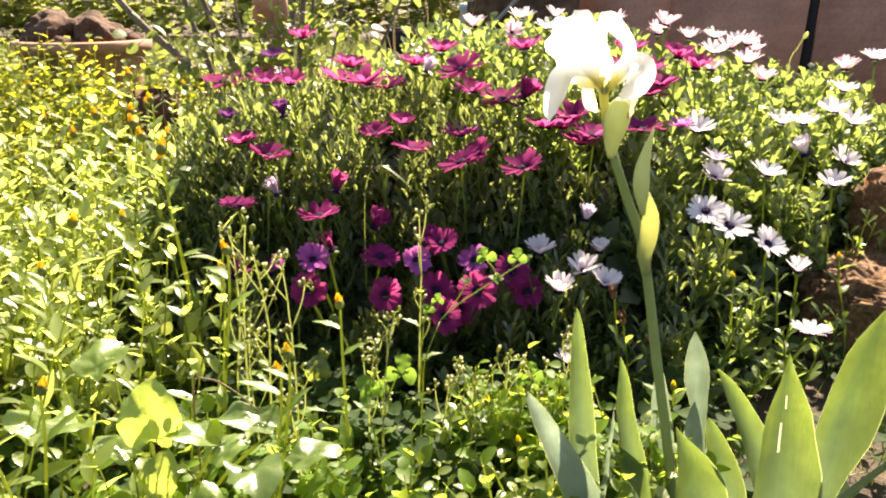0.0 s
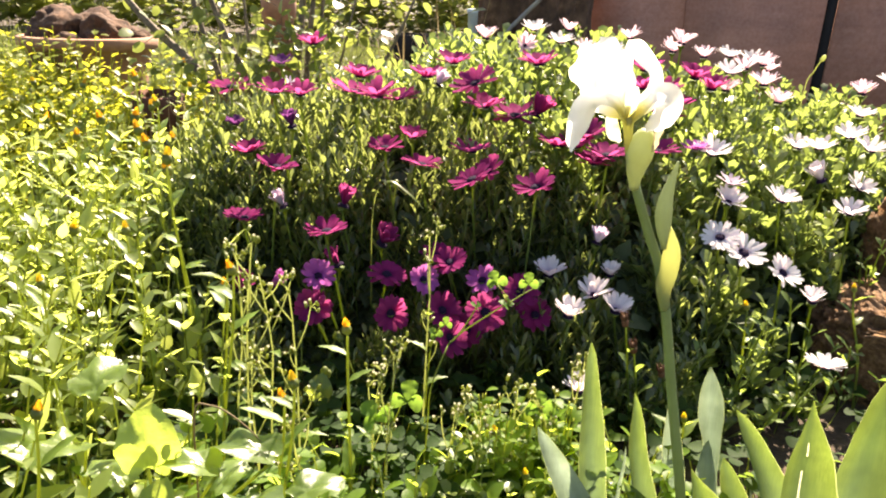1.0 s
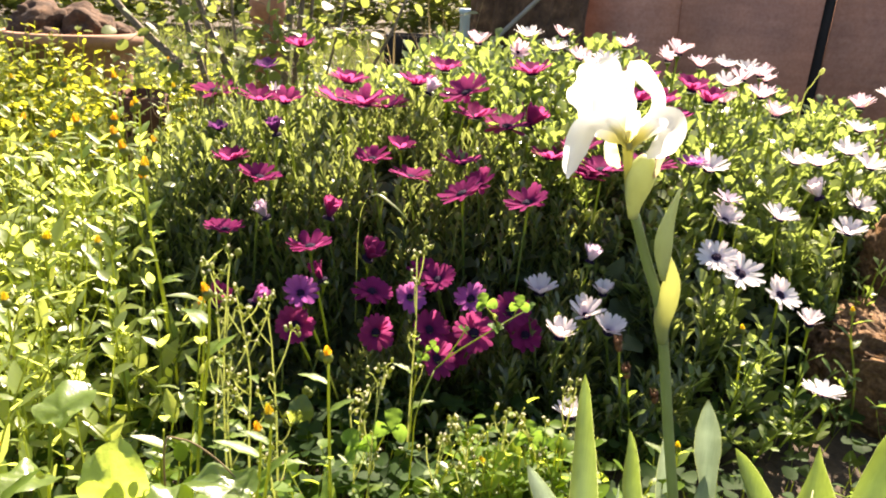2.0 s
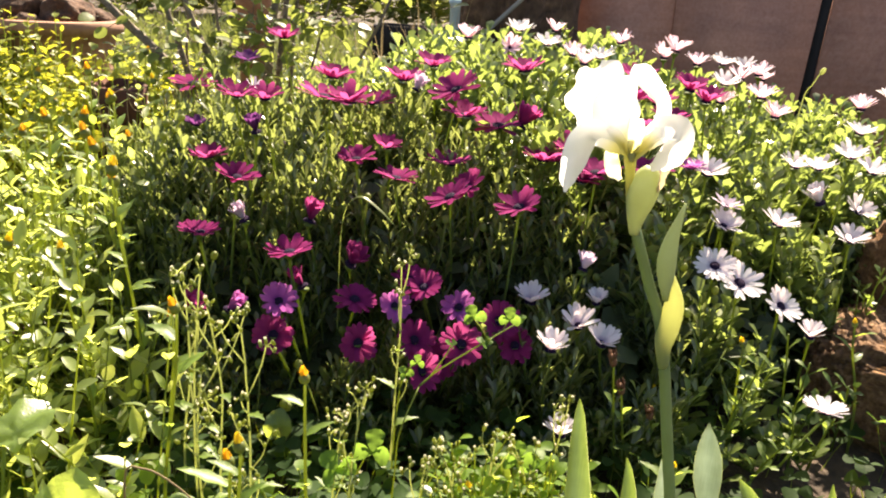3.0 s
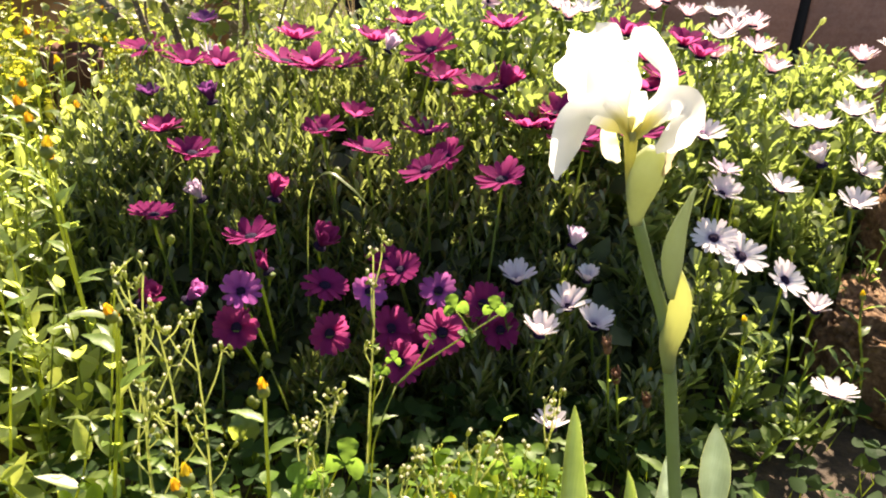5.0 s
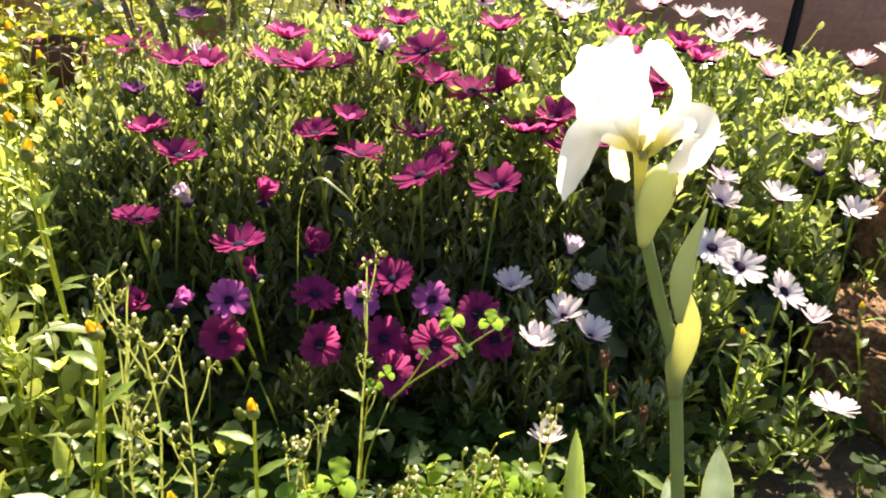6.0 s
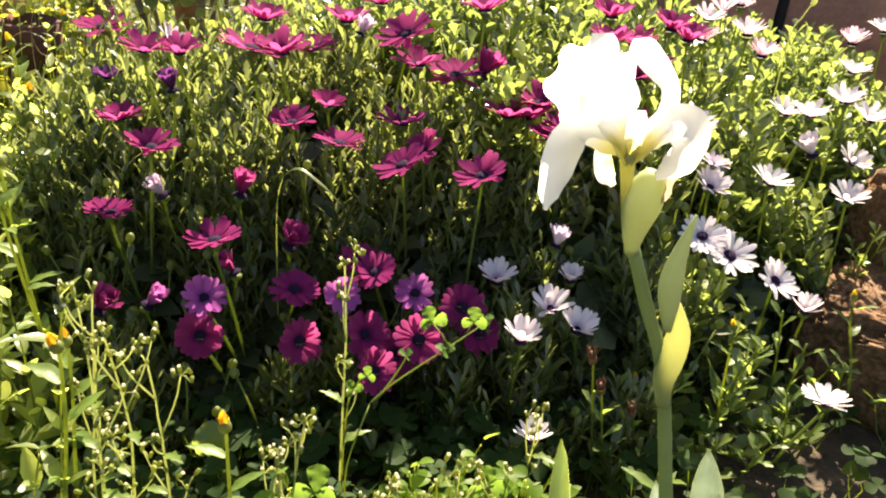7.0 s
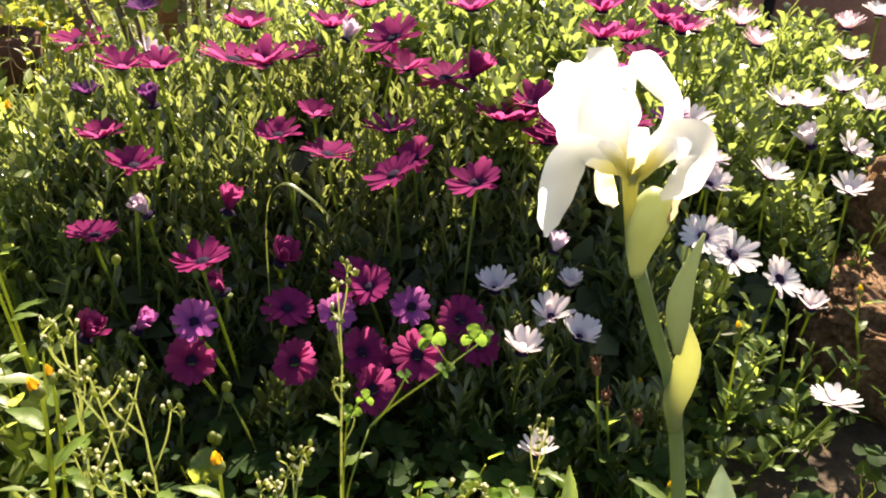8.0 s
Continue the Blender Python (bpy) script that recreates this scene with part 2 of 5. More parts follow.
M_ROCK = solid("porous_rock", [(0.25, (0.055, 0.024, 0.009)), (0.5, (0.18, 0.090, 0.036)), (0.8, (0.38, 0.23, 0.11))], 120, 0.95, 1.0, 0.008)
M_CLOD = solid("dry_clod", [(0.25, (0.030, 0.014, 0.008)), (0.5, (0.095, 0.045, 0.024)), (0.8, (0.21, 0.115, 0.065))], 60, 0.95, 1.0, 0.008)
M_CLAY = solid("terracotta", [(0.3, (0.26, 0.12, 0.07)), (0.6, (0.38, 0.20, 0.12)), (0.85, (0.48, 0.30, 0.20))], 26, 0.85, 0.4, 0.003)
M_DARK_CLAY = solid("dark_rusty_clay", [(0.3, (0.085, 0.030, 0.016)), (0.6, (0.18, 0.062, 0.034)), (0.85, (0.30, 0.12, 0.070))], 30, 0.9, 0.6, 0.004)
M_BARK = solid("bark", [(0.3, (0.040, 0.020, 0.011)), (0.55, (0.115, 0.062, 0.036)), (0.8, (0.25, 0.15, 0.09))], 34, 0.95, 1.0, 0.012)
M_TWIG = solid("twig_bark", [(0.3, (0.090, 0.062, 0.044)), (0.55, (0.20, 0.150, 0.105)), (0.8, (0.40, 0.33, 0.25))], 120, 0.85, 0.6, 0.002)
M_POLE = solid("grey_pole", [(0.3, (0.20, 0.18, 0.15)), (0.6, (0.32, 0.29, 0.25)), (0.85, (0.42, 0.39, 0.34))], 40, 0.7, 0.3, 0.002)
M_BLACK = solid("black_post", [(0.3, (0.006, 0.005, 0.005)), (0.8, (0.014, 0.011, 0.010))], 30, 0.95, 0.2, 0.002)
M_BLUE = solid("pale_blue_plastic", [(0.3, (0.28, 0.40, 0.46)), (0.8, (0.42, 0.55, 0.60))], 12, 0.5, 0.1, 0.001)


def panel_material():
    m, nt, bs, out = mat_base("mauve_board")
    tc = nt.nodes.new("ShaderNodeTexCoord")
    mp = nt.nodes.new("ShaderNodeMapping")
    mp.inputs["Scale"].default_value = (1.2, 1.2, 9.0)
    nt.links.new(tc.outputs["Object"], mp.inputs["Vector"])
    n = nt.nodes.new("ShaderNodeTexNoise")
    n.inputs["Scale"].default_value = 4.0
    n.inputs["Detail"].default_value = 7
    nt.links.new(mp.outputs[0], n.inputs["Vector"])
    big = noise_fac(nt, 3.2, 4)
    fine = noise_fac(nt, 90, 4)
    col = ramp(nt, n.outputs["Fac"], [(0.3, (0.40, 0.155, 0.085)), (0.55, (0.52, 0.215, 0.120)), (0.8, (0.62, 0.29, 0.18))])
    col = mixc(nt, 1.0, col, ramp(nt, big, [(0.32, (0.62, 0.58, 0.58)), (0.5, (0.95, 0.92, 0.90)), (0.68, (1.34, 1.40, 1.38))]), 'MULTIPLY')
    col = mixc(nt, 0.35, col, ramp(nt, fine, [(0.35, (0.14, 0.08, 0.06)), (0.65, (0.32, 0.21, 0.17))]))
    nt.links.new(col, bs.inputs["Base Color"])
    bs.inputs["Roughness"].default_value = 0.62
    bump(nt, fine, 0.3, 0.002, [bs])
    return m


M_PANEL = panel_material()


# ---- building helpers ----
def empty(name, at=(0, 0, 0)):
    ob = new(name)
    ob.location = at
    ob.empty_display_size = 0.05
    return ob


def part(name, mesh, material, parent=None, label="", m=None):
    """A bmesh or a mesh linked as one object under a thing or a part."""
    if isinstance(mesh, bmesh.types.BMesh):
        me = bpy.data.meshes.new(name)
        mesh.to_mesh(me)
        mesh.free()
        for p in me.polygons:
            p.use_smooth = True
    else:
        me = mesh
    if material and not me.materials:
        me.materials.append(material)
    ob = new(name, me)
    ob.parent = parent
    if m is not None:
        ob.matrix_basis = m
    if label:
        tagged(ob, label)
    return ob


def mesh_np(name, verts, quads, material):
    me = bpy.data.meshes.new(name)
    nv, nq = len(verts), len(quads)
    me.vertices.add(nv)
    me.vertices.foreach_set("co", np.ascontiguousarray(verts, dtype=np.float32).ravel())
    me.loops.add(nq * 4)
    me.loops.foreach_set("vertex_index", np.ascontiguousarray(quads, dtype=np.int32).ravel())
    me.polygons.add(nq)
    me.polygons.foreach_set("loop_start", np.arange(0, nq * 4, 4, dtype=np.int32))
    me.polygons.foreach_set("use_smooth", np.ones(nq, dtype=bool))
    me.update(calc_edges=True)
    me.validate()
    me.materials.append(material)
    return me


PROFILES = {
    "plain": ((0, 0.55, 1), (0.25, 1.0, 0.08)),
    "spatula": ([0, .25, .55, .8, 1], [.16, .28, .75, 1.0, .12]),
    "lance": ([0, .2, .45, .75, 1], [.25, .85, 1.0, .6, .04]),
    "heart": ([0, .3, .6, .85, 1], [.12, .62, 1.0, .98, .30]),
    "round": ([0, .2, .5, .8, 1], [.25, .85, 1.0, .75, .18]),
    "blade": ([0, .3, .6, .85, 1], [.8, 1.0, .8, .45, .05]),
}


def unit(a):
    return a / np.maximum(np.linalg.norm(a, axis=-1, keepdims=True), 1e-9)


def leaves_np(P, D, N, L, W, curl, profile="lance", fold=0.25):
    """Arrays of leaves: foot, way, face normal, length, half width, curl -> verts, quads."""
    us, ws = (np.array(v) for v in PROFILES[profile])
    D = unit(D)
    N = unit(N - (N * D).sum(1, keepdims=True) * D)
    S = np.cross(D, N)
    k = len(us)
    n = len(P)
    out = np.empty((n, k, 3, 3))
    for i in range(k):
        mid = P + D * (us[i] * L)[:, None] - N * (curl * L * us[i] ** 2)[:, None]
        w = W * ws[i]
        lift = N * (fold * w)[:, None]
        out[:, i, 0] = mid - S * w[:, None] + lift
        out[:, i, 1] = mid
        out[:, i, 2] = mid + S * w[:, None] + lift
    q = []
    for i in range(k - 1):
        for j in range(2):
            a = i * 3 + j
            q.append((a, a + 1, a + 4, a + 3))
    q = np.array(q)
    quads = (np.arange(n)[:, None, None] * (k * 3) + q[None]).reshape(-1, 4)
    return out.reshape(-1, 3), quads


def stems_np(A, B, bow, r0, r1, sides=4, segs=4):
    """Arrays of bowed tapering stalks from A to B."""
    n = len(A)
    t = np.linspace(0, 1, segs + 1)
    ang = np.arange(sides) * 2 * np.pi / sides
    out = np.empty((n, segs + 1, sides, 3))
    way = unit(B - A)
    ref = np.where(np.abs(way[:, 2:3]) > 0.9, np.array([[1.0, 0, 0]]), np.array([[0, 0, 1.0]]))
    U = unit(np.cross(way, ref))
    V = np.cross(way, U)
    for i, s in enumerate(t):
        c = A + (B - A) * s + bow * (4 * s * (1 - s))
        r = (r0 + (r1 - r0) * s)[:, None]
        for j, a in enumerate(ang):
            out[:, i, j] = c + (U * np.cos(a) + V * np.sin(a)) * r
    q = []
    for i in range(segs):
        for j in range(sides):
            q.append((i * sides + j, i * sides + (j + 1) % sides, (i + 1) * sides + (j + 1) % sides, (i + 1) * sides + j))
    q = np.array(q)
    quads = (np.arange(n)[:, None, None] * ((segs + 1) * sides) + q[None]).reshape(-1, 4)
    return out.reshape(-1, 3), quads


def joined(pieces):
    vs, qs, k = [], [], 0
    for v, q in pieces:
        vs.append(v)
        qs.append(q + k)
        k += len(v)
    return np.concatenate(vs), np.concatenate(qs)


def tube(bm, pts, radii, sides=10, cap=True):
    """A round rod through points into a bmesh."""
    pts = [Vector(p) for p in pts]
    rings = []
    ref = Vector((0.31, 0.95, 0.02))
    for i, p in enumerate(pts):
        way = (pts[min(i + 1, len(pts) - 1)] - pts[max(i - 1, 0)]).normalized()
        if abs(way.dot(ref)) > 0.95:
            ref = Vector((1, 0, 0.1))
        u = way.cross(ref).normalized()
        v = way.cross(u)
        rings.append([bm.verts.new(p + (u * math.cos(2 * math.pi * j / sides) + v * math.sin(2 * math.pi * j / sides)) * radii[i]) for j in range(sides)])
    for a, b in zip(rings, rings[1:]):
        for j in range(sides):
            bm.faces.new((a[j], a[(j + 1) % sides], b[(j + 1) % sides], b[j]))
    if cap:
        bm.faces.new(rings[0][::-1])
        bm.faces.new(rings[-1])
    return bm


def curve_pts(ctrl, n):
    """Points along a smooth line through the controls."""
    c = [Vector(p) for p in ctrl]
    c = [c[0] * 2 - c[1]] + c + [c[-1] * 2 - c[-2]]
    out = []
    m = len(c) - 3
    for i in range(n + 1):
        s = min(i / n * m, m - 1e-6)
        k, f = int(s), s - int(s)
        a, b, d, e = c[k:k + 4]
        out.append(0.5 * (2 * b + (d - a) * f + (2 * a - 5 * b + 4 * d - e) * f * f + (3 * b - a - 3 * d + e) * f ** 3))
    return out


def lathe(bm, prof, sides=28):
    rings = [[bm.verts.new((r * math.cos(2 * math.pi * j / sides), r * math.sin(2 * math.pi * j / sides), z)) for j in range(sides)] for r, z in prof]
    for a, b in zip(rings, rings[1:]):
        for j in range(sides):
            bm.faces.new((a[j], a[(j + 1) % sides], b[(j + 1) % sides], b[j]))
    bm.faces.new(rings[0][::-1])
    bm.faces.new(rings[-1])
    return bm


def sheet(bm, mids, sides_, halves, cup, cols=8, wave=0.0, seed=0, margin=0.0):
    """A petal or leaf: a middle line, its sideways axis, half widths and a cup (depth across, in half widths)."""
    rows = []
    for i, (p, s, w) in enumerate(zip(mids, sides_, halves)):
        way = (mids[min(i + 1, len(mids) - 1)] - mids[max(i - 1, 0)]).normalized()
        nrm = s.cross(way).normalized()
        row = []
        for j in range(cols + 1):
            a = j / cols * 2 - 1
            if margin and 0 < j < cols:
                a = ((j - 1) / (cols - 2) * 2 - 1) * (1 - margin)
            ripple = wave * w * abs(a) ** 2 * math.sin(i * 17.5 / len(mids) + seed + (2.1 if a > 0 else 0))
            row.append(bm.verts.new(p + s * (a * w) + nrm * (cup * w * a * a + ripple)))
        rows.append(row)
    uv = bm.loops.layers.uv.verify() if margin else None
    for i, (a, b) in enumerate(zip(rows, rows[1:])):
        for j in range(cols):
            f = bm.faces.new((a[j], a[j + 1], b[j + 1], b[j]))
            f.material_index = 1 if margin and j in (0, cols - 1) else 0
            if margin:
                for loop, (u, v) in zip(f.loops, ((j, i), (j + 1, i), (j + 1, i + 1), (j, i + 1))):
                    loop[uv].uv = (u / cols, v / (len(rows) - 1))
    return bm


# ---- the lie of the bed ----
def bed_front(x):
    return 1.02 + 0.5 * np.maximum(0, x - 0.35) + 0.25 * np.maximum(0, -0.2 - x)


def bed_height(x, y):
    """Top of the daisy foliage."""
    d = np.maximum(0, y - bed_front(x))
    h = 0.07 + 0.345 * (1 - np.exp(-d / (0.18 + 0.08 * np.clip((x - 0.30) / 0.08, 0, 1)))) + 0.04 * np.clip((y - 1.45) / 0.25, 0, 1)
    hollow = np.exp(-((y - 1.165 - 0.02 * np.sin(9 * x)) / 0.05) ** 2) * np.clip((x + 0.22) / 0.08, 0, 1) * np.clip((0.33 - x) / 0.08, 0, 1)
    h = h - 0.10 * hollow
    dip = np.exp(-((y - 1.19 - 0.03 * np.sin(7 * x)) / 0.075) ** 2) * np.clip((x + 0.50) / 0.10, 0, 1) * np.clip((0.02 - x) / 0.10, 0, 1)
    h = h - 0.09 * dip
    h = h - 0.26 * np.clip((y - 1.52) / 0.42, 0, 1) * np.clip((-0.04 - x) / 0.20, 0, 1)
    edge = np.clip((x + 0.53 + 0.1 * (y - 1.2)) / 0.16, 0, 1)
    return h * (0.45 + 0.55 * edge) * (1 - 0.2 * np.clip((x - 0.42) / 0.25, 0, 1))


def ground_height(x, y):
    return 0.010 * np.sin(3.1 * x + 1.7 * y) + 0.008 * np.sin(7.3 * y - 2.2 * x) - 0.01


# ---- ground: one sheet to the horizon ----
def make_ground():
    ax = np.concatenate([[-400, -60, -12, -5], np.linspace(-2.6, 2.6, 105), [5, 12, 60, 400]])
    ay = np.concatenate([[-400, -60, -10, -3], np.linspace(-1.0, 4.2, 105), [7, 14, 60, 400]])
    X, Y = np.meshgrid(ax, ay)
    Z = ground_height(X, Y) * (np.abs(X) < 3) * (np.abs(Y) < 5)
    nx, ny = len(ax), len(ay)
    v = np.stack([X, Y, Z], -1).reshape(-1, 3)
    i = np.arange(ny - 1)[:, None] * nx + np.arange(nx - 1)[None]
    q = np.stack([i, i + 1, i + nx + 1, i + nx], -1).reshape(-1, 4)
    ob = new("ground", mesh_np("ground", v, q, M_SOIL))
    tagged(ob, "dark brown garden soil with thin green growth", "ground", kind="structure")


make_ground()


# ---- far side: board fence, stump, pole ----
def box(bm, lo, hi, bevel=0.0):
    r = bmesh.ops.create_cube(bm, size=1.0)
    for v in r["verts"]:
        v.co = Vector([lo[i] + (v.co[i] + 0.5) * (hi[i] - lo[i]) for i in range(3)])
    if bevel:
        es = {e for v in r["verts"] for e in v.link_edges}
        bmesh.ops.bevel(bm, geom=list(es), offset=bevel, segments=2, affect='EDGES')
    return bm


def make_fence():
    f = tagged(empty("board_fence", (0.48, 2.62, 0)), "low fence of smooth mauve-brown boards with black posts", "fence")
    for x0, x1, dy in ((-0.09, 0.20, 0.004), (0.2004, 0.602, 0.0), (0.640, 1.24, 0.006), (1.276, 1.90, 0.0)):
        b = box(bmesh.new(), (x0, dy, -0.02), (x1, dy + 0.022, 0.74), 0.003)
        for v in b.verts:
            if min(abs(v.co.x - e) for e in (0.602, 0.640, 1.24, 1.276)) < 0.01:
                v.co.x += 0.052 * (v.co.z - 0.45)
        part("board", b, M_PANEL, f)
    for x0 in (0.604, 1.243):
        b = box(bmesh.new(), (x0, 0.012, -0.02), (x0 + 0.034, 0.05, 0.76), 0.003)
        for v in b.verts:
            v.co.x += 0.052 * (v.co.z - 0.45)
        part("post", b, M_BLACK, f)


def make_stump():
    bm = bmesh.new()
    n = 120
    rings = []
    for i in range(26):
        z = i / 25 * 0.68 - 0.03
        ring = []
        for j in range(n):
            a = 2 * math.pi * j / n
            r = 0.140 + 0.05 * math.exp(-z / 0.12) * (0.6 + 0.4 * math.sin(3 * a + 1)) + 0.020 * abs(math.sin(8 * a + 1.5 * math.sin(z * 6))) + 0.008 * noise.noise((math.cos(a) * 16, math.sin(a) * 16, z * 5)) + 0.018 * noise.noise((math.cos(a) * 3, math.sin(a) * 3, z * 4))
            ring.append(bm.verts.new((r * math.cos(a), r * math.sin(a), z)))
        rings.append(ring)
    for a, b in zip(rings, rings[1:]):
        for j in range(n):
            bm.faces.new((a[j], a[(j + 1) % n], b[(j + 1) % n], b[j]))
    bm.faces.new(rings[-1])
    ob = part("tree_stump", bm, M_BARK, m=pose(0.228, 2.50, 0))
    tagged(ob, "dark brown tree stump with rough furrowed bark", "tree stump")


def make_pole():
    bm = tube(bmesh.new(), curve_pts([(-0.31, 2.24, 0.0), (-0.10, 2.27, 0.215), (0.114, 2.30, 0.431), (0.34, 2.30, 0.66)], 12), [0.0055] * 13, 8)
    tagged(part("garden_stake", bm, M_POLE), "slanting pale grey wooden garden stake", "stake")


make_fence()
make_stump()
make_pole()


# ---- stones and clay ----
def make_rock(name, at, size, seed, label, block=1.0):
    bm = bmesh.new()
    bmesh.ops.create_icosphere(bm, subdivisions=6 if at[1] < 1.3 else 5, radius=1)
    for v in bm.verts:
        p = Vector([math.copysign(abs(c) ** block, c) for c in v.co])
        q = Vector((p.x * size[0], p.y * size[1], p.z * size[2]))
        s = q * 9 + Vector((seed, seed * 2, 0))
        d = 0.16 * noise.noise(s) + 0.07 * noise.noise(s * 3) - 0.10 * max(0, noise.noise(s * 5.0)) ** 0.5 - 0.085 * max(0, noise.noise(s * 11.0) - 0.05) ** 0.5 - 0.06 * max(0, noise.noise(s * 23.0)) ** 0.5
        flat = 0.86 if p.z > 0.6 else 1.0
        v.co = Vector((q.x, q.y, q.z * flat)) * (1 + d)
    ob = part(name, bm, M_ROCK, m=pose(at[0], at[1], at[2], 0, 0, seed * 40))
    return tagged(ob, label, "rock")


make_rock("rock", (0.716, 1.280, 0.048), (0.132, 0.110, 0.100), 1.3, "porous orange-brown stone beside the daisies", 0.62)
make_rock("rock", (0.835, 1.43, 0.145), (0.115, 0.10, 0.150), 2.7, "taller porous reddish-brown stone behind the white daisies", 0.75)
make_rock("rock", (0.86, 1.10, 0.0), (0.12, 0.10, 0.07), 4.1, "low brown stone at the edge of the bed")


def make_planter():
    pot = tagged(empty("planter_bowl", (-1.10, 2.66, 0.018)), "wide pale terracotta planter bowl full of dry clods", "planter")
    bm = lathe(bmesh.new(), [(0.12, 0.0), (0.14, 0.10), (0.172, 0.29), (0.178, 0.335), (0.198, 0.34), (0.202, 0.372), (0.184, 0.376), (0.172, 0.35), (0.15, 0.33)], 40)
    part("bowl", bm, M_CLAY, pot)
    bm = bmesh.new()
    bmesh.ops.create_circle(bm, cap_ends=True, radius=0.17, segments=32)
    part("earth", bm, M_SOIL, pot, "dry dark earth", pose(0, 0, 0.352))
    r = random.Random(5)
    for k, (x, y, z, q) in enumerate(((-0.085, -0.03, 0.395, 0.082), (0.065, -0.05, 0.385, 0.074), (0.00, 0.07, 0.40, 0.070), (0.12, 0.05, 0.37, 0.045), (-0.12, 0.07, 0.385, 0.05), (0.0, -0.125, 0.365, 0.036))):
        bm = bmesh.new()
        bmesh.ops.create_icosphere(bm, subdivisions=4, radius=q)
        for v in bm.verts:
            n = v.co * 14 + Vector((k * 7.0, 0, 0))
            v.co *= 1 + 0.42 * noise.noise(n) + 0.16 * noise.noise(n * 2.7) - 0.10 * max(0, noise.noise(n * 5)) ** 0.5
            v.co.z *= 0.8
        part("clod", bm, M_CLOD, pot, "", pose(x, y, z, 0, 0, r.uniform(0, 360)))


def make_small_pots():
    bm = lathe(bmesh.new(), [(0.040, 0.0), (0.056, 0.25), (0.060, 0.255), (0.061, 0.305), (0.053, 0.308), (0.048, 0.27)], 28)
    tagged(part("flower_pot", bm, M_DARK_CLAY, m=pose(-0.70, 2.06, 0.0, 4, 3)), "dark rusty brown clay pot among the weeds", "flower pot")
    bm = lathe(bmesh.new(), [(0.036, 0.0), (0.052, 0.44), (0.059, 0.445), (0.061, 0.56), (0.053, 0.56), (0.046, 0.50)], 28)
    tagged(part("flower_pot", bm, M_CLAY, m=pose(-0.60, 3.05, 0.0)), "tall orange terracotta pot behind the shrub", "flower pot")


make_planter()
make_small_pots()


# ---- daisies ----
def ray_petal(curve, half, length=0.0255, foot=0.0050):
    bm = bmesh.new()
    prof = [(0, .40), (.2, .66), (.45, .92), (.65, 1.0), (.82, .95), (.94, .68), (1, .26)]
    rows = []
    for u, w in prof:
        y = foot + u * length
        z = curve * length * u * u + 0.0008
        rows.append([bm.verts.new((a * w * half, y, z + (0.10 * half * abs(a)))) for a in (-1, 0, 1)])
    for a, b in zip(rows, rows[1:]):
        for j in range(2):
            bm.faces.new((a[j], a[j + 1], b[j + 1], b[j]))
    me = bpy.data.meshes.new("petal")
    bm.to_mesh(me)
    bm.free()
    for p in me.polygons:
        p.use_smooth = True
    return me


PETAL_MESH = {}
for kind in PETALS:
    PETAL_MESH[kind] = []
    for c, h in ((0.05, 0.0040), (-0.12, 0.0037), (0.16, 0.0042), (-0.02, 0.0034)):
        me = ray_petal(c, h * (1.16 if kind in ("magenta", "lilac", "dusk") else 0.74 if kind == "blush" else 0.90))
        me.materials.append(PETALS[kind])
        PETAL_MESH[kind].append(me)


def disc_mesh():
    bm = bmesh.new()
    bmesh.ops.create_uvsphere(bm, u_segments=12, v_segments=6, radius=0.0079)
    for v in bm.verts:
        v.co.z = max(v.co.z, -0.0005) * 0.5 + 0.0024
        v.co += Vector((0, 0, 0.0005 * noise.noise(v.co * 900)))
    me = bpy.data.meshes.new("centre")
    bm.to_mesh(me)
    bm.free()
    me.materials.append(M_DISC)
    return me


def stalk_mesh(drop, dx, dy):
    bm = bmesh.new()
    pts = curve_pts([(dx, dy, -drop), (dx * 0.55, dy * 0.55, -drop * 0.55), (dx * 0.1, dy * 0.1, -drop * 0.18), (0, 0, -0.0065)], 7)
    pts += [Vector((0, 0, -0.0035)), Vector((0, 0, -0.0006))]
    tube(bm, pts, [0.0016] * 7 + [0.0024, 0.0058, 0.0070], 8)
    me = bpy.data.meshes.new("flower")
    bm.to_mesh(me)
    bm.free()
    for p in me.polygons:
        p.use_smooth = True
    me.materials.append(M_DAISY_STEM)
    return me


DISC = disc_mesh()
STALK_LONG = [stalk_mesh(0.15, dx, dy) for dx, dy in ((0.02, 0.03), (-0.025, 0.02), (0.01, 0.05), (-0.01, 0.0))]
STALK_LOW = [stalk_mesh(0.10, dx, dy) for dx, dy in ((0.02, 0.05), (-0.02, 0.06), (0.0, 0.07))]
STALK_BENT = stalk_mesh(0.066, -0.046, -0.010)
dice = random.Random(11)


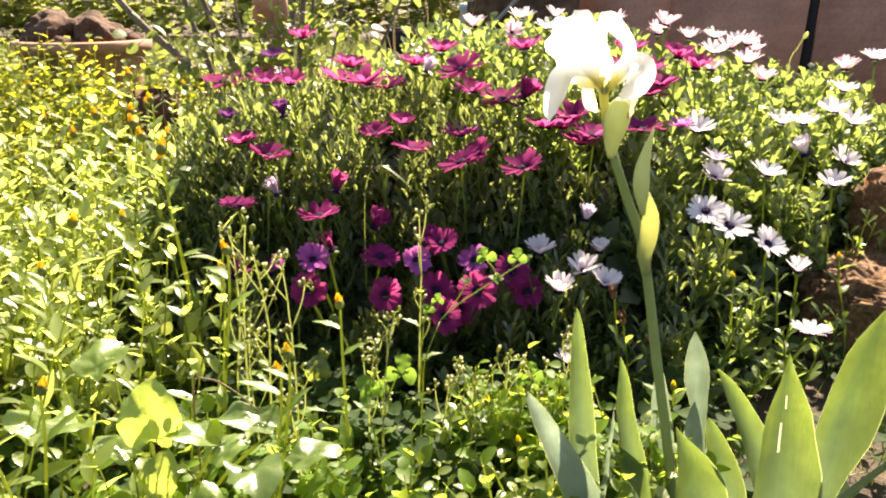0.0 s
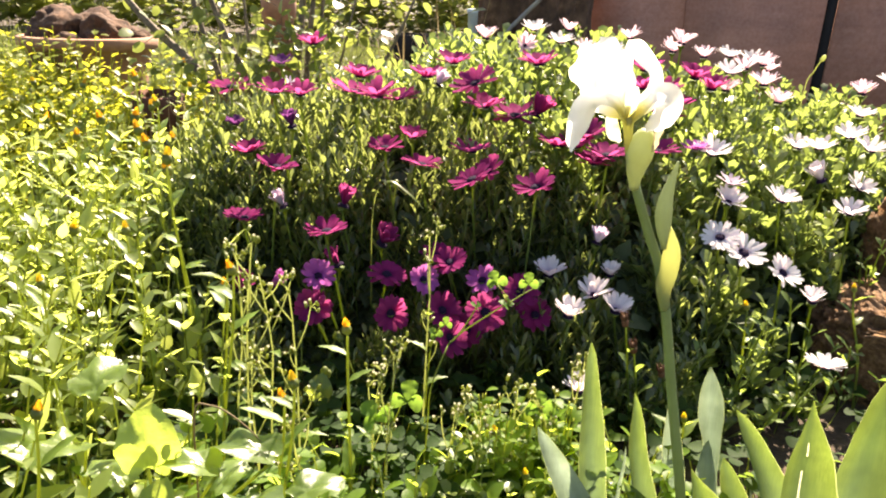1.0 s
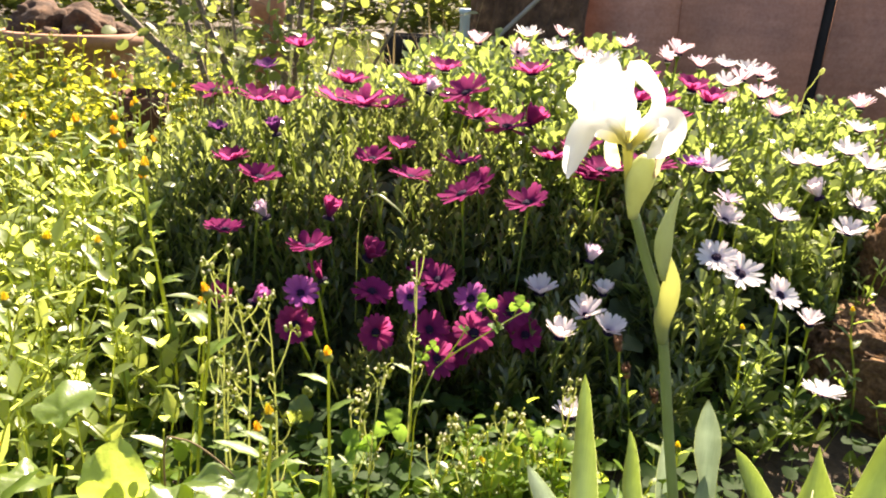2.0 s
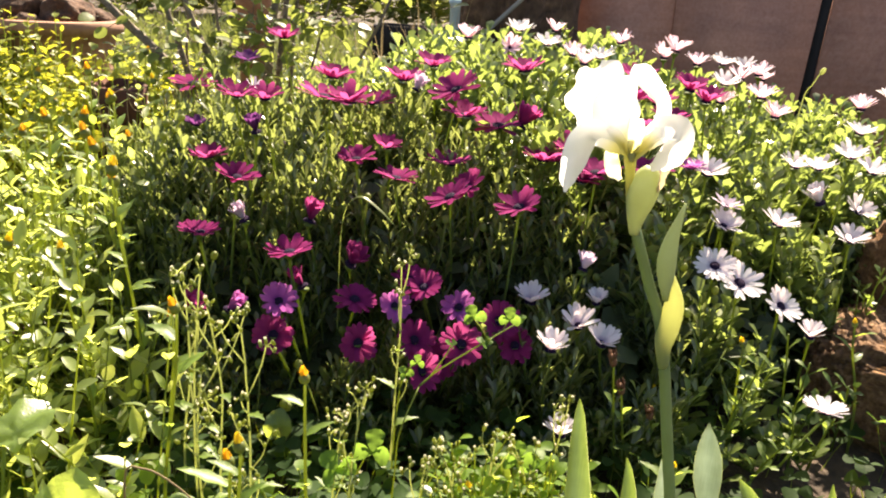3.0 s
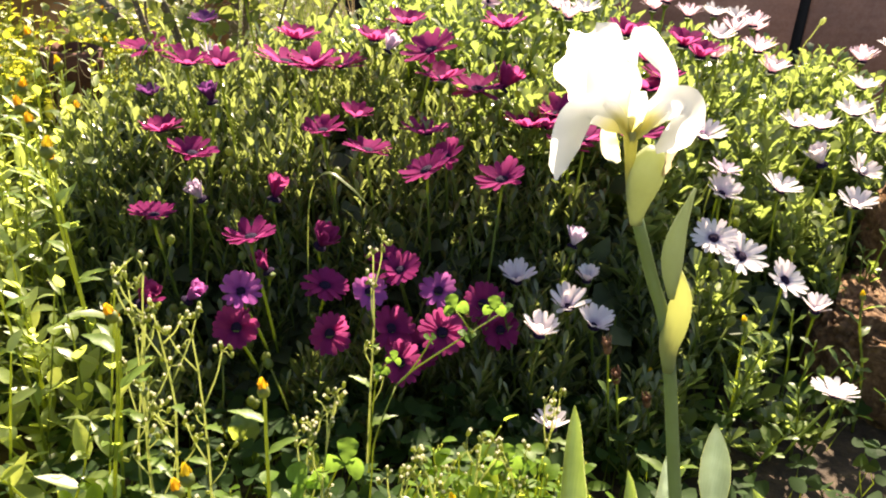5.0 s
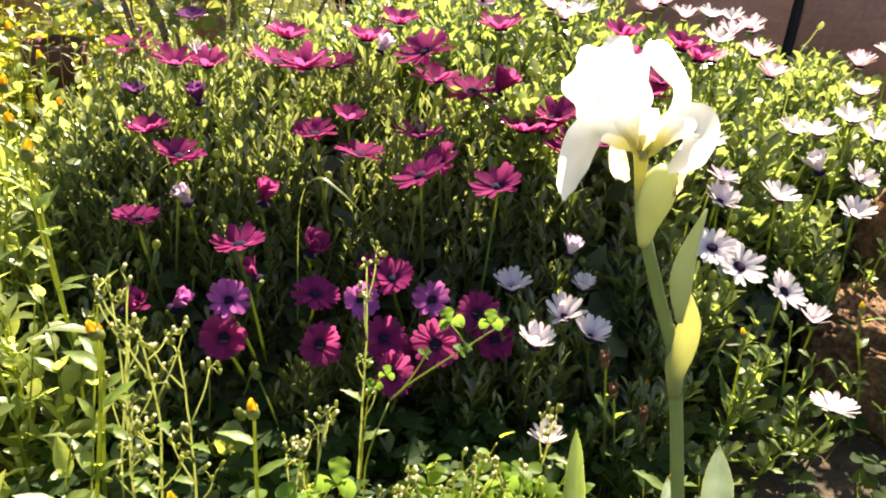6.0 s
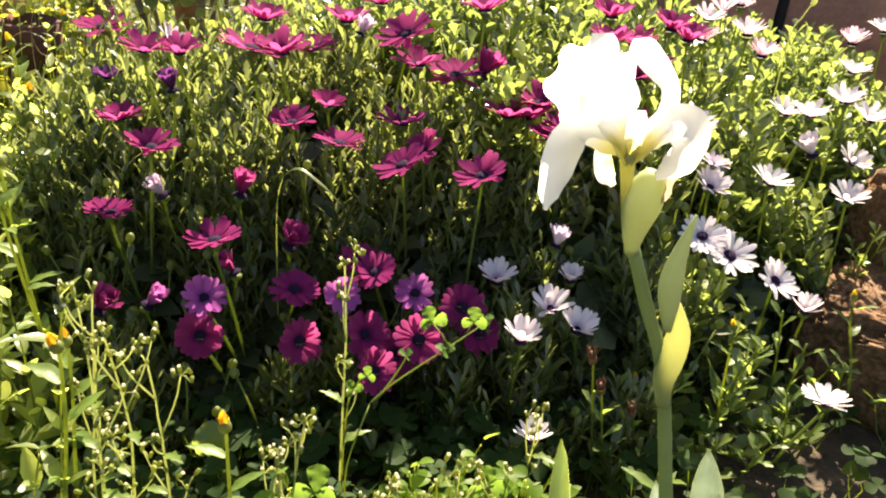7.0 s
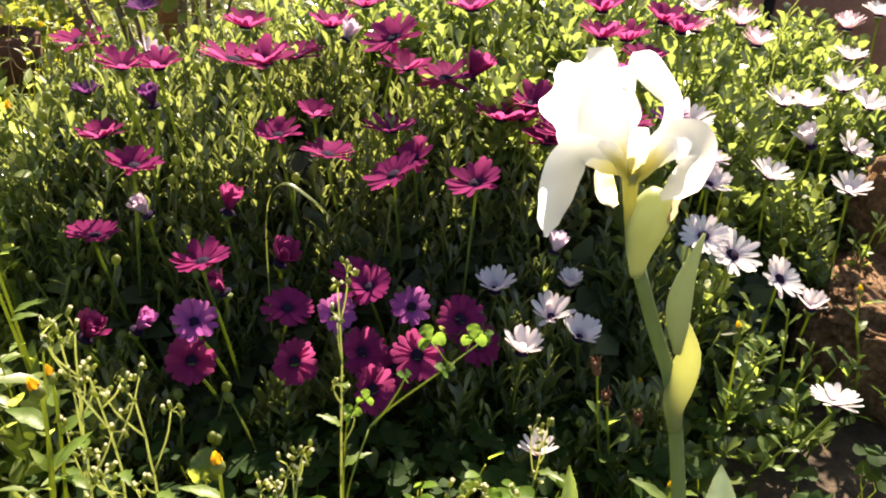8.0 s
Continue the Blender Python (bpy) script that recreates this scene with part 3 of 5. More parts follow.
def daisy(bush, kind, x, y, z, tilt, size=1.0, cup=None, az=None):
    """One flower: stalk, dark centre and single petals. tilt: degrees from facing up towards the open side of the bed."""
    low = z < 0.24
    if tilt < 32:
        z -= 0.009
    fl = part("flower", STALK_BENT if tilt < 0 else dice.choice(STALK_LOW if low else STALK_LONG), None, bush, m=pose(x, y, z))
    if az is None and z > 0.29 and tilt < 60:
        tilt *= 0.4
        cup = (dice.uniform(18, 40) if z > 0.40 else dice.uniform(12, 26)) if cup is None else cup
        size *= 1.07
    az = dice.uniform(-28, 28) if az is None else az
    if tilt >= 70:
        tilt, cup = dice.uniform(12, 34), dice.uniform(58, 70)
        az = dice.choice((-80, 70)) + dice.uniform(-20, 20)
        size *= 1.2
    head = pose(0, 0, 0, 0, 0, az) @ pose(0, 0, 0, tilt + dice.uniform(-5, 5), dice.uniform(-6, 6), dice.uniform(0, 25))
    head = head @ Matrix.Scale(size, 4)
    cup = dice.uniform(6, 20) if cup is None else cup
    part("centre", DISC, None, fl, m=head)
    n = dice.randint(18, 22)
    for k in range(n):
        a = 360 * k / n + dice.uniform(-5, 5)
        lift = cup + dice.uniform(-7, 7) + (4 if k % 2 else 0)
        me = dice.choice(PETAL_MESH[kind])
        part("petal", me, None, fl, m=head @ pose(0, 0, 0.0004 * (k % 3), 0, 0, a) @ pose(0, 0, 0, lift) @ Matrix.Scale(dice.uniform(0.92, 1.06), 4))
    return fl


MAGENTA_TOP = [
    (-0.143, 1.46, 0.425, 12), (-0.033, 1.445, 0.43, 8), (0.146, 1.418, 0.457, 15), (0.333, 1.50, 0.446, 18),
    (0.40, 1.44, 0.442, 20), (0.45, 1.508, 0.418, 24), (0.315, 1.42, 0.424, 12), (0.358, 1.45, 0.417, 8),
    (-0.374, 1.524, 0.394, 20), (-0.232, 1.205, 0.428, 8, 26, 0.82, 20), (-0.200, 1.225, 0.424, 10, 30, 0.80, -15), (-0.130, 1.26, 0.424, 12, 6, 1.1, 80),
    (-0.100, 1.29, 0.415, 4), (-0.076, 1.423, 0.396, 4), (0.047, 1.363, 0.422, 34, 16, 1.1, -65), (0.060, 1.345, 0.398, 8),
    (0.109, 1.363, 0.383, 26), (0.011, 1.50, 0.449, 12), (-0.268, 1.75, 0.456, 12), 
    (0.361, 1.38, 0.405, 12), (0.215, 1.33, 0.360, 16), (0.170, 1.30, 0.349, 3), (0.198, 1.31, 0.347, 3),
]
MAGENTA_MID = [
    (0.221, 1.27, 0.330, 18), (-0.046, 1.28, 0.360, 8, 24, 0.72, 10), (-0.081, 1.218, 0.354, 8, 18, 0.80, -20), (0.041, 1.28, 0.340, 10),
    (-0.030, 1.225, 0.330, 14), (0.067, 1.24, 0.312, 34, 16, 1.0, -70), (0.043, 1.19, 0.310, 33, 14, 1.0, -75), (0.130, 1.18, 0.313, 22, 16, 1.0, -60),
    (-0.295, 1.308, 0.324, 12), (-0.232, 1.20, 0.325, 24), (-0.272, 1.171, 0.258, 9), (-0.143, 1.079, 0.270, 7),
    (-0.139, 1.20, 0.263, 72), (-0.080, 1.154, 0.224, 75), (-0.136, 1.145, 0.194, 85),
    (0.339, 1.36, 0.392, 14), (0.312, 1.28, 0.350, 18), (0.240, 1.27, 0.343, 14), (0.139, 1.36, 0.375, 80),
]
MAGENTA_LOW = [
    (-0.158, 1.058, 0.167, 62), (-0.068, 1.10, 0.208, 24), (0.015, 1.12, 0.212, 33), (-0.060, 1.066, 0.159, 62),
    (0.006, 1.08, 0.159, 52), (0.063, 1.06, 0.167, 62), (0.111, 1.12, 0.174, 52), (0.133, 1.119, 0.142, 46),
    (0.017, 1.05, 0.134, 58), (-0.266, 1.08, 0.178, 76), (-0.003, 1.15, 0.219, 24), (0.040, 1.10, 0.125, 60),
]
LILAC = [(-0.152, 1.057, 0.209, 40), (-0.02, 1.10, 0.195, 55), (0.06, 1.12, 0.189, 45), (-0.222, 1.10, 0.175, 78), (0.376, 1.30, 0.352, 8)]
WHITE_FRONT = [
    (0.154, 1.169, 0.190, 14, 42, 1.05), (0.171, 1.07, 0.168, 6, 44, 0.95), (0.211, 1.126, 0.178, 24, 40, 1.0), (0.238, 1.104, 0.165, 20, 42, 1.0),
    (0.241, 1.174, 0.192, 12, 50, 0.72), (0.178, 0.99, 0.100, 6, 50, 0.9), (0.389, 1.177, 0.243, 33, 14, 0.97), (0.418, 1.162, 0.226, 35, 14, 1.06),
    (0.467, 1.142, 0.206, 42, 16, 0.98), (0.520, 1.155, 0.169, 8, 46, 0.9), (0.490, 1.021, 0.130, -6, 24, 1.0), (0.609, 1.278, 0.266, 12),
    (0.686, 1.423, 0.274, 30), (0.513, 1.30, 0.277, 10), (0.423, 1.267, 0.280, 22), (0.608, 1.382, 0.284, 70),
    (0.579, 1.432, 0.336, 10), (0.615, 1.43, 0.335, 12), (0.675, 1.455, 0.351, 12), (0.683, 1.40, 0.340, 20),
    (0.400, 1.30, 0.345, 30),
]
WHITE_FAR = [
    (0.732, 1.558, 0.374, 14), (0.551, 1.544, 0.424, 12), (0.582, 1.551, 0.394, 20), (0.851, 1.70, 0.418, 20),
    (0.773, 1.651, 0.403, 10), (0.492, 1.564, 0.41, 12), (0.494, 1.563, 0.441, 14), (0.422, 1.63, 0.485, 16),
    (0.50, 1.75, 0.455, 14), (0.68, 2.0, 0.435, 20), (0.70, 1.95, 0.415, 20), (0.071, 1.75, 0.477, 14),
    (0.169, 1.80, 0.493, 16), (0.249, 1.90, 0.491, 16), (0.353, 1.75, 0.485, 20), (0.218, 1.75, 0.473, 14),
    (0.258, 1.70, 0.462, 14), (0.143, 1.70, 0.461, 60), (0.299, 1.65, 0.464, 18), (0.263, 1.60, 0.457, 14),
    (0.45, 1.80, 0.46, 14), (0.58, 1.85, 0.45, 14), (0.63, 1.78, 0.44, 14), (0.56, 1.68, 0.44, 14),
]
PALE = [(-0.221, 1.20, 0.261, 80), (-0.236, 1.32, 0.412, 50, 30, 0.9, 75), (-0.015, 1.40, 0.414, 80), (0.213, 1.149, 0.236, 75), (0.428, 1.285, 0.305, 20)]


DUSK = [(-0.346, 1.431, 0.346, 14), (-0.221, 1.273, 0.362, 82), (-0.282, 1.505, 0.440, 12)]


def shoots(n, inside, seed, per=16, size=1.0, slim=1.0, rise=0.0):
    """Leafy upright shoots over the bed where inside(x, y) holds."""
    r = np.random.default_rng(seed)
    x = r.uniform(-0.52, 0.95, n * 3)
    y = 1.0 + r.uniform(0, 1, n * 3) ** 1.35 * 1.25
    ok = (y > bed_front(x)) & inside(x, y)
    x, y = x[ok][:int(n * 1.25)], y[ok][:int(n * 1.25)]
    lump = np.array([noise.noise((a * 9.0, b * 9.0, seed)) for a, b in zip(x, y)])
    keep = lump + 0.35 > r.uniform(-0.25, 0.35, len(x))
    bare = (y - bed_front(x) < 0.07 + 0.05 * (x > 0.33)) & (r.uniform(0, 1, len(x)) < 0.5 + 0.25 * (x > 0.33))
    keep &= ~bare
    x, y, lump = x[keep], y[keep], lump[keep]
    n = len(x)
    front = np.clip(1 - (y - bed_front(x)) / 0.25, 0, 1)
    top = bed_height(x, y) * r.uniform(0.80, 1.04, n) - 0.018
    top -= front * r.uniform(0, 0.16, n) * np.minimum(1, top / 0.2) - np.minimum(lump * 0.10, 0.022)
    top = np.maximum(top, 0.035)
    length = np.minimum(top, r.uniform(0.10, 0.17, n))
    tip = np.stack([x, y, top], 1)
    lean = np.stack([r.normal(0, 0.022, n), r.normal(0, 0.022, n) - front * 0.035, np.zeros(n)], 1)
    foot = tip - lean - np.stack([np.zeros(n), np.zeros(n), length], 1)
    A, B = foot, tip
    bow = np.stack([r.normal(0, 0.006, n), r.normal(0, 0.006, n), np.zeros(n)], 1)
    stems = stems_np(A, B, bow, np.full(n, 0.0015), np.full(n, 0.0010), 4, 3)
    s = np.tile(np.linspace(0.25, 1.0, per), n) + r.uniform(-0.03, 0.03, n * per)
    idx = np.repeat(np.arange(n), per)
    P = A[idx] + (B - A)[idx] * s[:, None] + bow[idx] * (4 * s * (1 - s))[:, None]
    az = np.tile(np.arange(per) * 2.4, n) + r.uniform(0, 0.6, n * per) + np.repeat(r.uniform(0, 6.28, n), per)
    up = r.uniform(0.35, 1.1, n * per) + 0.9 * (s > 0.85) + rise
    D = np.stack([np.cos(az), np.sin(az), up], 1)
    N = np.stack([-np.cos(az) * up, -np.sin(az) * up, np.ones(n * per)], 1) + r.normal(0, 0.25, (n * per, 3))
    L = r.uniform(0.018, 0.038, n * per) * np.repeat(r.uniform(0.75, 1.25, n), per) * size * (1.12 - 0.40 * s)
    W = L * r.uniform(0.17, 0.26, n * per) * slim
    return stems, leaves_np(P, D, N, L, W, r.uniform(-0.05, 0.30, n * per), "spatula", 0.3)


def bud_mesh():
    bm = bmesh.new()
    lathe(bm, [(0.0012, 0), (0.0042, 0.002), (0.0052, 0.006), (0.0044, 0.0095), (0.0018, 0.012)], 9)
    tube(bm, [(0.006, 0.004, -0.06), (0.002, 0.001, -0.03), (0, 0, 0.001)], [0.0011, 0.0011, 0.0013], 5)
    me = bpy.data.meshes.new("bud")
    bm.to_mesh(me)
    bm.free()
    for p in me.polygons:
        p.use_smooth = True
    me.materials.append(M_BUD)
    return me


BUD = bud_mesh()


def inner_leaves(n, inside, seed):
    """Dark leaves added deep in the mound to block light and hold its shade."""
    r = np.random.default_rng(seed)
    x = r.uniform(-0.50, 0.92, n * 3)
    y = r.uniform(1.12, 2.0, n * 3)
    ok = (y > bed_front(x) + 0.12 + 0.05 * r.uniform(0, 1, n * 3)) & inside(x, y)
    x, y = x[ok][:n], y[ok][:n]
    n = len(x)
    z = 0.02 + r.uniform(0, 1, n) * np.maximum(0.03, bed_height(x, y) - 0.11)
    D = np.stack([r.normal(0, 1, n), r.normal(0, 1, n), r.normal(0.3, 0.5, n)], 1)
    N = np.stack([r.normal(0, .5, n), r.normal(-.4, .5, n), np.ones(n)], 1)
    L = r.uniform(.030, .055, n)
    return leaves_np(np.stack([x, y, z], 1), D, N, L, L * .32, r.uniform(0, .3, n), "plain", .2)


def make_bush(label, groups, n, inside, seed, buds, slim, rise, size, leaf_material):
    bush = tagged(empty("daisy_bush", (0, 0, 0)), label, "daisy bush")
    stems, lv = shoots(n, inside, seed, size=size, slim=slim, rise=rise)
    tagged(part("stalk_tangle", mesh_np("stalk_tangle", *stems, M_DAISY_STEM), None, bush), kind="stuff")
    tagged(part("foliage", mesh_np("foliage", *lv, leaf_material), None, bush), kind="stuff")
    tagged(part("inner_foliage", mesh_np("inner_foliage", *inner_leaves(9000 if seed == 21 else 6500, inside, seed + 50), M_SHADE_LEAF), None, bush, "dark leaves added inside the mound to block light"), kind="stuff")
    for kind, rows in groups:
        for x, y, z, tilt, *own in rows:
            cup = (30 if kind == "white" and tilt < 40 else 42 if kind == "blush" else None)
            big = 0.8 if kind in ("pale", "lilac", "dusk") else (1.18 if kind == "magenta" and z > 0.34 else 0.88 if kind == "magenta" and z < 0.25 else 1.03)
            daisy(bush, kind, x, y, z, tilt, dice.uniform(0.90, 1.03) * big * (own[1] if own else 1.0), own[0] if own else cup, own[2] if len(own) > 2 else None)
    r = random.Random(seed)
    k = 0
    while k < buds:
        x, y = r.uniform(-0.4, 0.8), r.uniform(1.02, 1.6)
        if y > bed_front(x) + 0.02 and inside(np.array([x]), np.array([y]))[0]:
            z = float(bed_height(np.array([x]), np.array([y]))[0]) + r.uniform(-0.05, 0.02)
            part("bud", BUD, None, bush, m=pose(x, y, z, r.uniform(-25, 25), r.uniform(-25, 25), r.uniform(0, 360)))
            k += 1
    return bush


def white_side(x, y):
    return (x > 0.33 - 0.25 * (y - 1.2) - 0.20 * np.clip((y - 1.26) / 0.10, 0, 1) + 0.03 * np.sin(y * 23)) | (y > 1.62 + 0.4 * np.maximum(0, 0.0 - x))


make_bush("magenta African daisies with dark centres in a leafy mound", [("magenta", MAGENTA_TOP + MAGENTA_MID + MAGENTA_LOW), ("lilac", LILAC), ("dusk", DUSK), ("pale", PALE[:3])], 2250, lambda x, y: ~white_side(x, y), 21, 110, 0.62, 0.9, 1.02, M_MAGENTA_LEAF)
make_bush("white African daisies with violet centres beside brown stones", [("white", WHITE_FRONT + WHITE_FAR[::3]), ("blush", WHITE_FAR[1::3] + WHITE_FAR[2::3]), ("pale", PALE[3:])], 2050, lambda x, y: white_side(x, y) & ~((x > 0.62 + 0.3 * np.maximum(0, y - 1.3)) & (y < 1.47)) & ~((x > 0.53) & (y < 1.30)), 22, 110, 1.22, 0.3, 1.15, M_DAISY_LEAF)


# ---- white iris ----
def iris_petal(line, halves, cup, wave, seed, lean=0.0):
    """A petal along a line of (across, depth, up) in millimetres, broad side to the open side of the bed; lean tips its edges in depth."""
    mids = curve_pts([Vector(p) * 0.00097 for p in line], 26)
    n = len(halves) - 1
    ws, sides_ = [], []
    for i in range(27):
        s = i / 26 * n
        k = min(int(s), n - 1)
        f = s - k
        f = f * f * (3 - 2 * f)
        ws.append((halves[k] + (halves[k + 1] - halves[k]) * f) * 0.00097)
        way = mids[min(i + 1, 26)] - mids[max(i - 1, 0)]
        sides_.append(Vector((way.z, lean * way.length, -way.x)).normalized())
    bm = sheet(bmesh.new(), mids, sides_, ws, cup, 14, wave, seed)
    for v in bm.verts:
        v.co += Vector((0.5, 1, 0.5)) * (0.0016 * noise.noise(v.co * 70 + Vector((seed, 0, 0))) + 0.0007 * noise.noise(v.co * 190 + Vector((seed, 0, 3))))
    return bm


SWORD = ((0, .3, .5, .62, .78, .89, .945, .975, 1), (.42, .74, .97, 1, .70, .33, .15, .06, .012))
SPOON = ((0, .3, .5, .64, .76, .86, .93, .97, 1), (.60, .62, .46, .72, 1, .90, .60, .32, .03))
STRAP = ((0, .25, .55, .70, .80, .88, .94, .98, 1), (.85, 1, .88, .73, .58, .43, .29, .16, .02))
PADDLE = ((0, .3, .46, .6, .74, .85, .91, .96, 1), (.34, .44, .62, .90, 1, .80, .58, .30, .02))


def iris_leaf(tip, foot, half, bend, face, twist=0.0, shape=SWORD, cols=10, scars=()):
    """A sword leaf from foot to tip; face: the way its flat side looks."""
    tip, foot = Vector(tip), Vector(foot)
    mid = (tip + foot) / 2 + Vector(bend)
    mids = curve_pts([foot, foot.lerp(mid, 0.55) * 1.0, mid.lerp(tip, 0.35), tip], 20)
    mids = [p + Vector((0.0012 * noise.noise(p * 25 + tip * 40), 0.004 * noise.noise(p * 14 + tip * 30), 0)) for p in mids]
    sides_, ws = [], []
    for i in range(21):
        u = i / 20
        way = (mids[min(i + 1, 20)] - mids[max(i - 1, 0)]).normalized()
        f = Vector(face)
        f.rotate(Euler((0, 0, twist * u)))
        sides_.append(way.cross(f).normalized())
        ws.append(half * float(np.interp(u, *shape)))
    bm = sheet(bmesh.new(), mids, sides_, ws, 0.55, cols, 0.16, tip.x * 50, 0.025)
    bm.faces.ensure_lookup_table()
    for row, col in scars:
        bm.faces[row * cols + col].material_index = 2
    bmesh.ops.solidify(bm, geom=bm.faces[:], thickness=0.0012)
    return bm


def make_iris():
    iris = tagged(empty("white_iris", (0.235, 0.775, 0)), "tall white bearded iris with swelling green buds and broad leaves", "iris")
    O = Vector((0.235, 0.775, 0))

    def at(x, y, z):
        return Vector((x, y, z)) - O
    stem = curve_pts([at(0.252, 0.745, -0.01), at(0.246, 0.745, 0.08), at(0.223, 0.752, 0.215), at(0.204, 0.755, 0.32), at(0.186, 0.754, 0.368), at(0.170, 0.751, 0.410)], 26)
    part("stem", tube(bmesh.new(), stem, [0.0052 - 0.0012 * i / 26 for i in range(27)], 12), M_IRIS_STEM, iris)
    sp = curve_pts([at(0.2085, 0.7545, 0.296), at(0.2055, 0.7545, 0.314), at(0.207, 0.753, 0.334), at(0.208, 0.751, 0.354), at(0.203, 0.750, 0.374)], 12)
    part("bud_sheath", tube(bmesh.new(), sp, [.0045, .0049, .0056, .0066, .0077, .0085, .0088, .0086, .0079, .0068, .0053, .0038, .0020], 14), M_BUD_SHEATH, iris, "swollen yellow-green bud sheath")
    sp = curve_pts([at(0.201, 0.751, 0.354), at(0.197, 0.750, 0.382), at(0.198, 0.749, 0.404), at(0.204, 0.748, 0.432)], 12)
    part("bud", tube(bmesh.new(), sp, [.0028, .0040, .0056, .0067, .0072, .0072, .0068, .0062, .0053, .0043, .0032, .0020, .0008], 12), M_IRIS_BUD, iris, "slender pointed grey-green bud")

    stand = pose(*at(0.1590, 0.749, 0.4615), 0, -3.6, 0)
    bloom = stand @ pose(0, 0, 0, -12)
    tubep = curve_pts([(0.003, 0.010, -0.038), (0.001, 0.005, -0.019), (0, 0, 0.006)], 8)
    flower = part("flower", tube(bmesh.new(), tubep, [.0030, .0030, .0030, .0031, .0032, .0034, .0038, .0044, .0052], 12), M_IRIS_THROAT, iris, "open white iris bloom with greenish throat", bloom)
    sp = curve_pts([(0.0070, 0.001, -0.056), (0.0068, 0, -0.046), (0.0082, 0, -0.035), (0.0104, 0, -0.025), (0.0132, 0, -0.015), (0.0165, 0, -0.005)], 14)
    sheath = part("spathe", tube(bmesh.new(), sp, [.0041, .0045, .0052, .0062, .0074, .0086, .0097, .0106, .0112, .0115, .0113, .0107, .0096, .0078, .0048], 16), M_SPATHE, iris, "papery pale green sheath", stand)
    tip = curve_pts([(0.0185, -0.0085, -0.022), (0.0205, -0.0080, -0.012), (0.0230, -0.0050, -0.003), (0.0225, -0.0020, 0.003)], 9)
    part("papery_tip", sheet(bmesh.new(), tip, [Vector((0.7, 0.6, -0.1))] * 10, [.0012, .0028, .0040, .0048, .0052, .0050, .0044, .0036, .0024, .0008], 0.5, 5, 0.25, 3.0), M_BUFF, sheath, "dry buff papery edge of the sheath")
    standards = (
        ([(0, 0, 6), (-7, 2, 15.5), (-12, 3, 26), (-15.5, 2, 38), (-20.5, -1, 49), (-27, -6, 58.5), (-31, -10, 64), (-31.5, -13, 66)], (4, 14, 23, 25.5, 27, 23, 14, 4), -0.35, 0.24, 0.0, 0.15),
        ([(0, 4, 5), (-3, 11, 19), (-6, 14, 34), (-7, 12, 48), (-7, 7, 58), (-7, 1, 62)], (4, 10, 13, 15, 16, 10), -0.5, 0.12, 2.0, 0.0),
        ([(3, 2, 6.7), (12, 4, 17), (21, 5, 26.5), (24, 5, 36), (22, 3, 45), (15, 0, 54), (6, -3, 61.5), (-2, -5, 66)], (4, 8, 8, 7, 7.5, 9.5, 10, 5), 0.30, 0.05, 4.0, 0.5),
    )
    for line, ws, cup, wave, seed, lean in standards:
        part("standard", iris_petal(line, ws, cup, wave, seed, lean), M_IRIS_WHITE, flower)
    falls = (
        ([(0, 0, 4.2), (-10, -4, 15.5), (-22, -8, 21.5), (-33, -12, 20.5), (-40, -16, 12.5), (-45, -19, 1), (-49.5, -21, -12), (-51.5, -22, -22)], (3, 4, 5.5, 8.5, 10.3, 9.6, 6.4, 1.0), 0.30, 0.10, 5.0, 0.25),
        ([(1, 0, 4.2), (12, -4, 16), (23, -9, 23), (31, -15, 21.5), (33, -19, 14), (28, -22, 6), (19.5, -23, -1), (10, -22, -6)], (3, 8, 12, 13.5, 13, 11, 8, 3), -0.25, 0.14, 7.0, -0.3),
        ([(0, 4, 5), (-8, 9, 10.7), (-12, 12, 5.6), (-11.5, 13, -2.1), (-9, 13.5, -9), (-5, 13, -15)], (2, 3, 5, 6, 5.5, 2), 0.3, 0.12, 9.0, 0.0),
    )
    for line, ws, cup, wave, seed, lean in falls:
        part("fall", iris_petal(line, ws, cup, wave, seed, lean), M_IRIS_WHITE, flower)
    arms = (
        ([(0, -2, -0.4), (-7, -5, 11.1), (-14, -7, 20.2), (-19, -7, 24.4)], (2, 4, 4.5, 2)),
        ([(0, -2, -0.4), (0.5, -6, 11.4), (1, -8, 22.6), (2, -7, 30.7)], (2, 5, 7, 5)),
        ([(0, -2, -0.4), (9, -4, 10.8), (17, -5, 19.5), (22, -5, 23.7)], (2, 4.5, 5, 2)),
    )
    for k, (line, ws) in enumerate(arms):
        part("style_arm", iris_petal(line, ws, 0.5, 0.05, k * 3.0, 0.0), M_IRIS_WHITE, flower, "pale crest over the greenish throat")
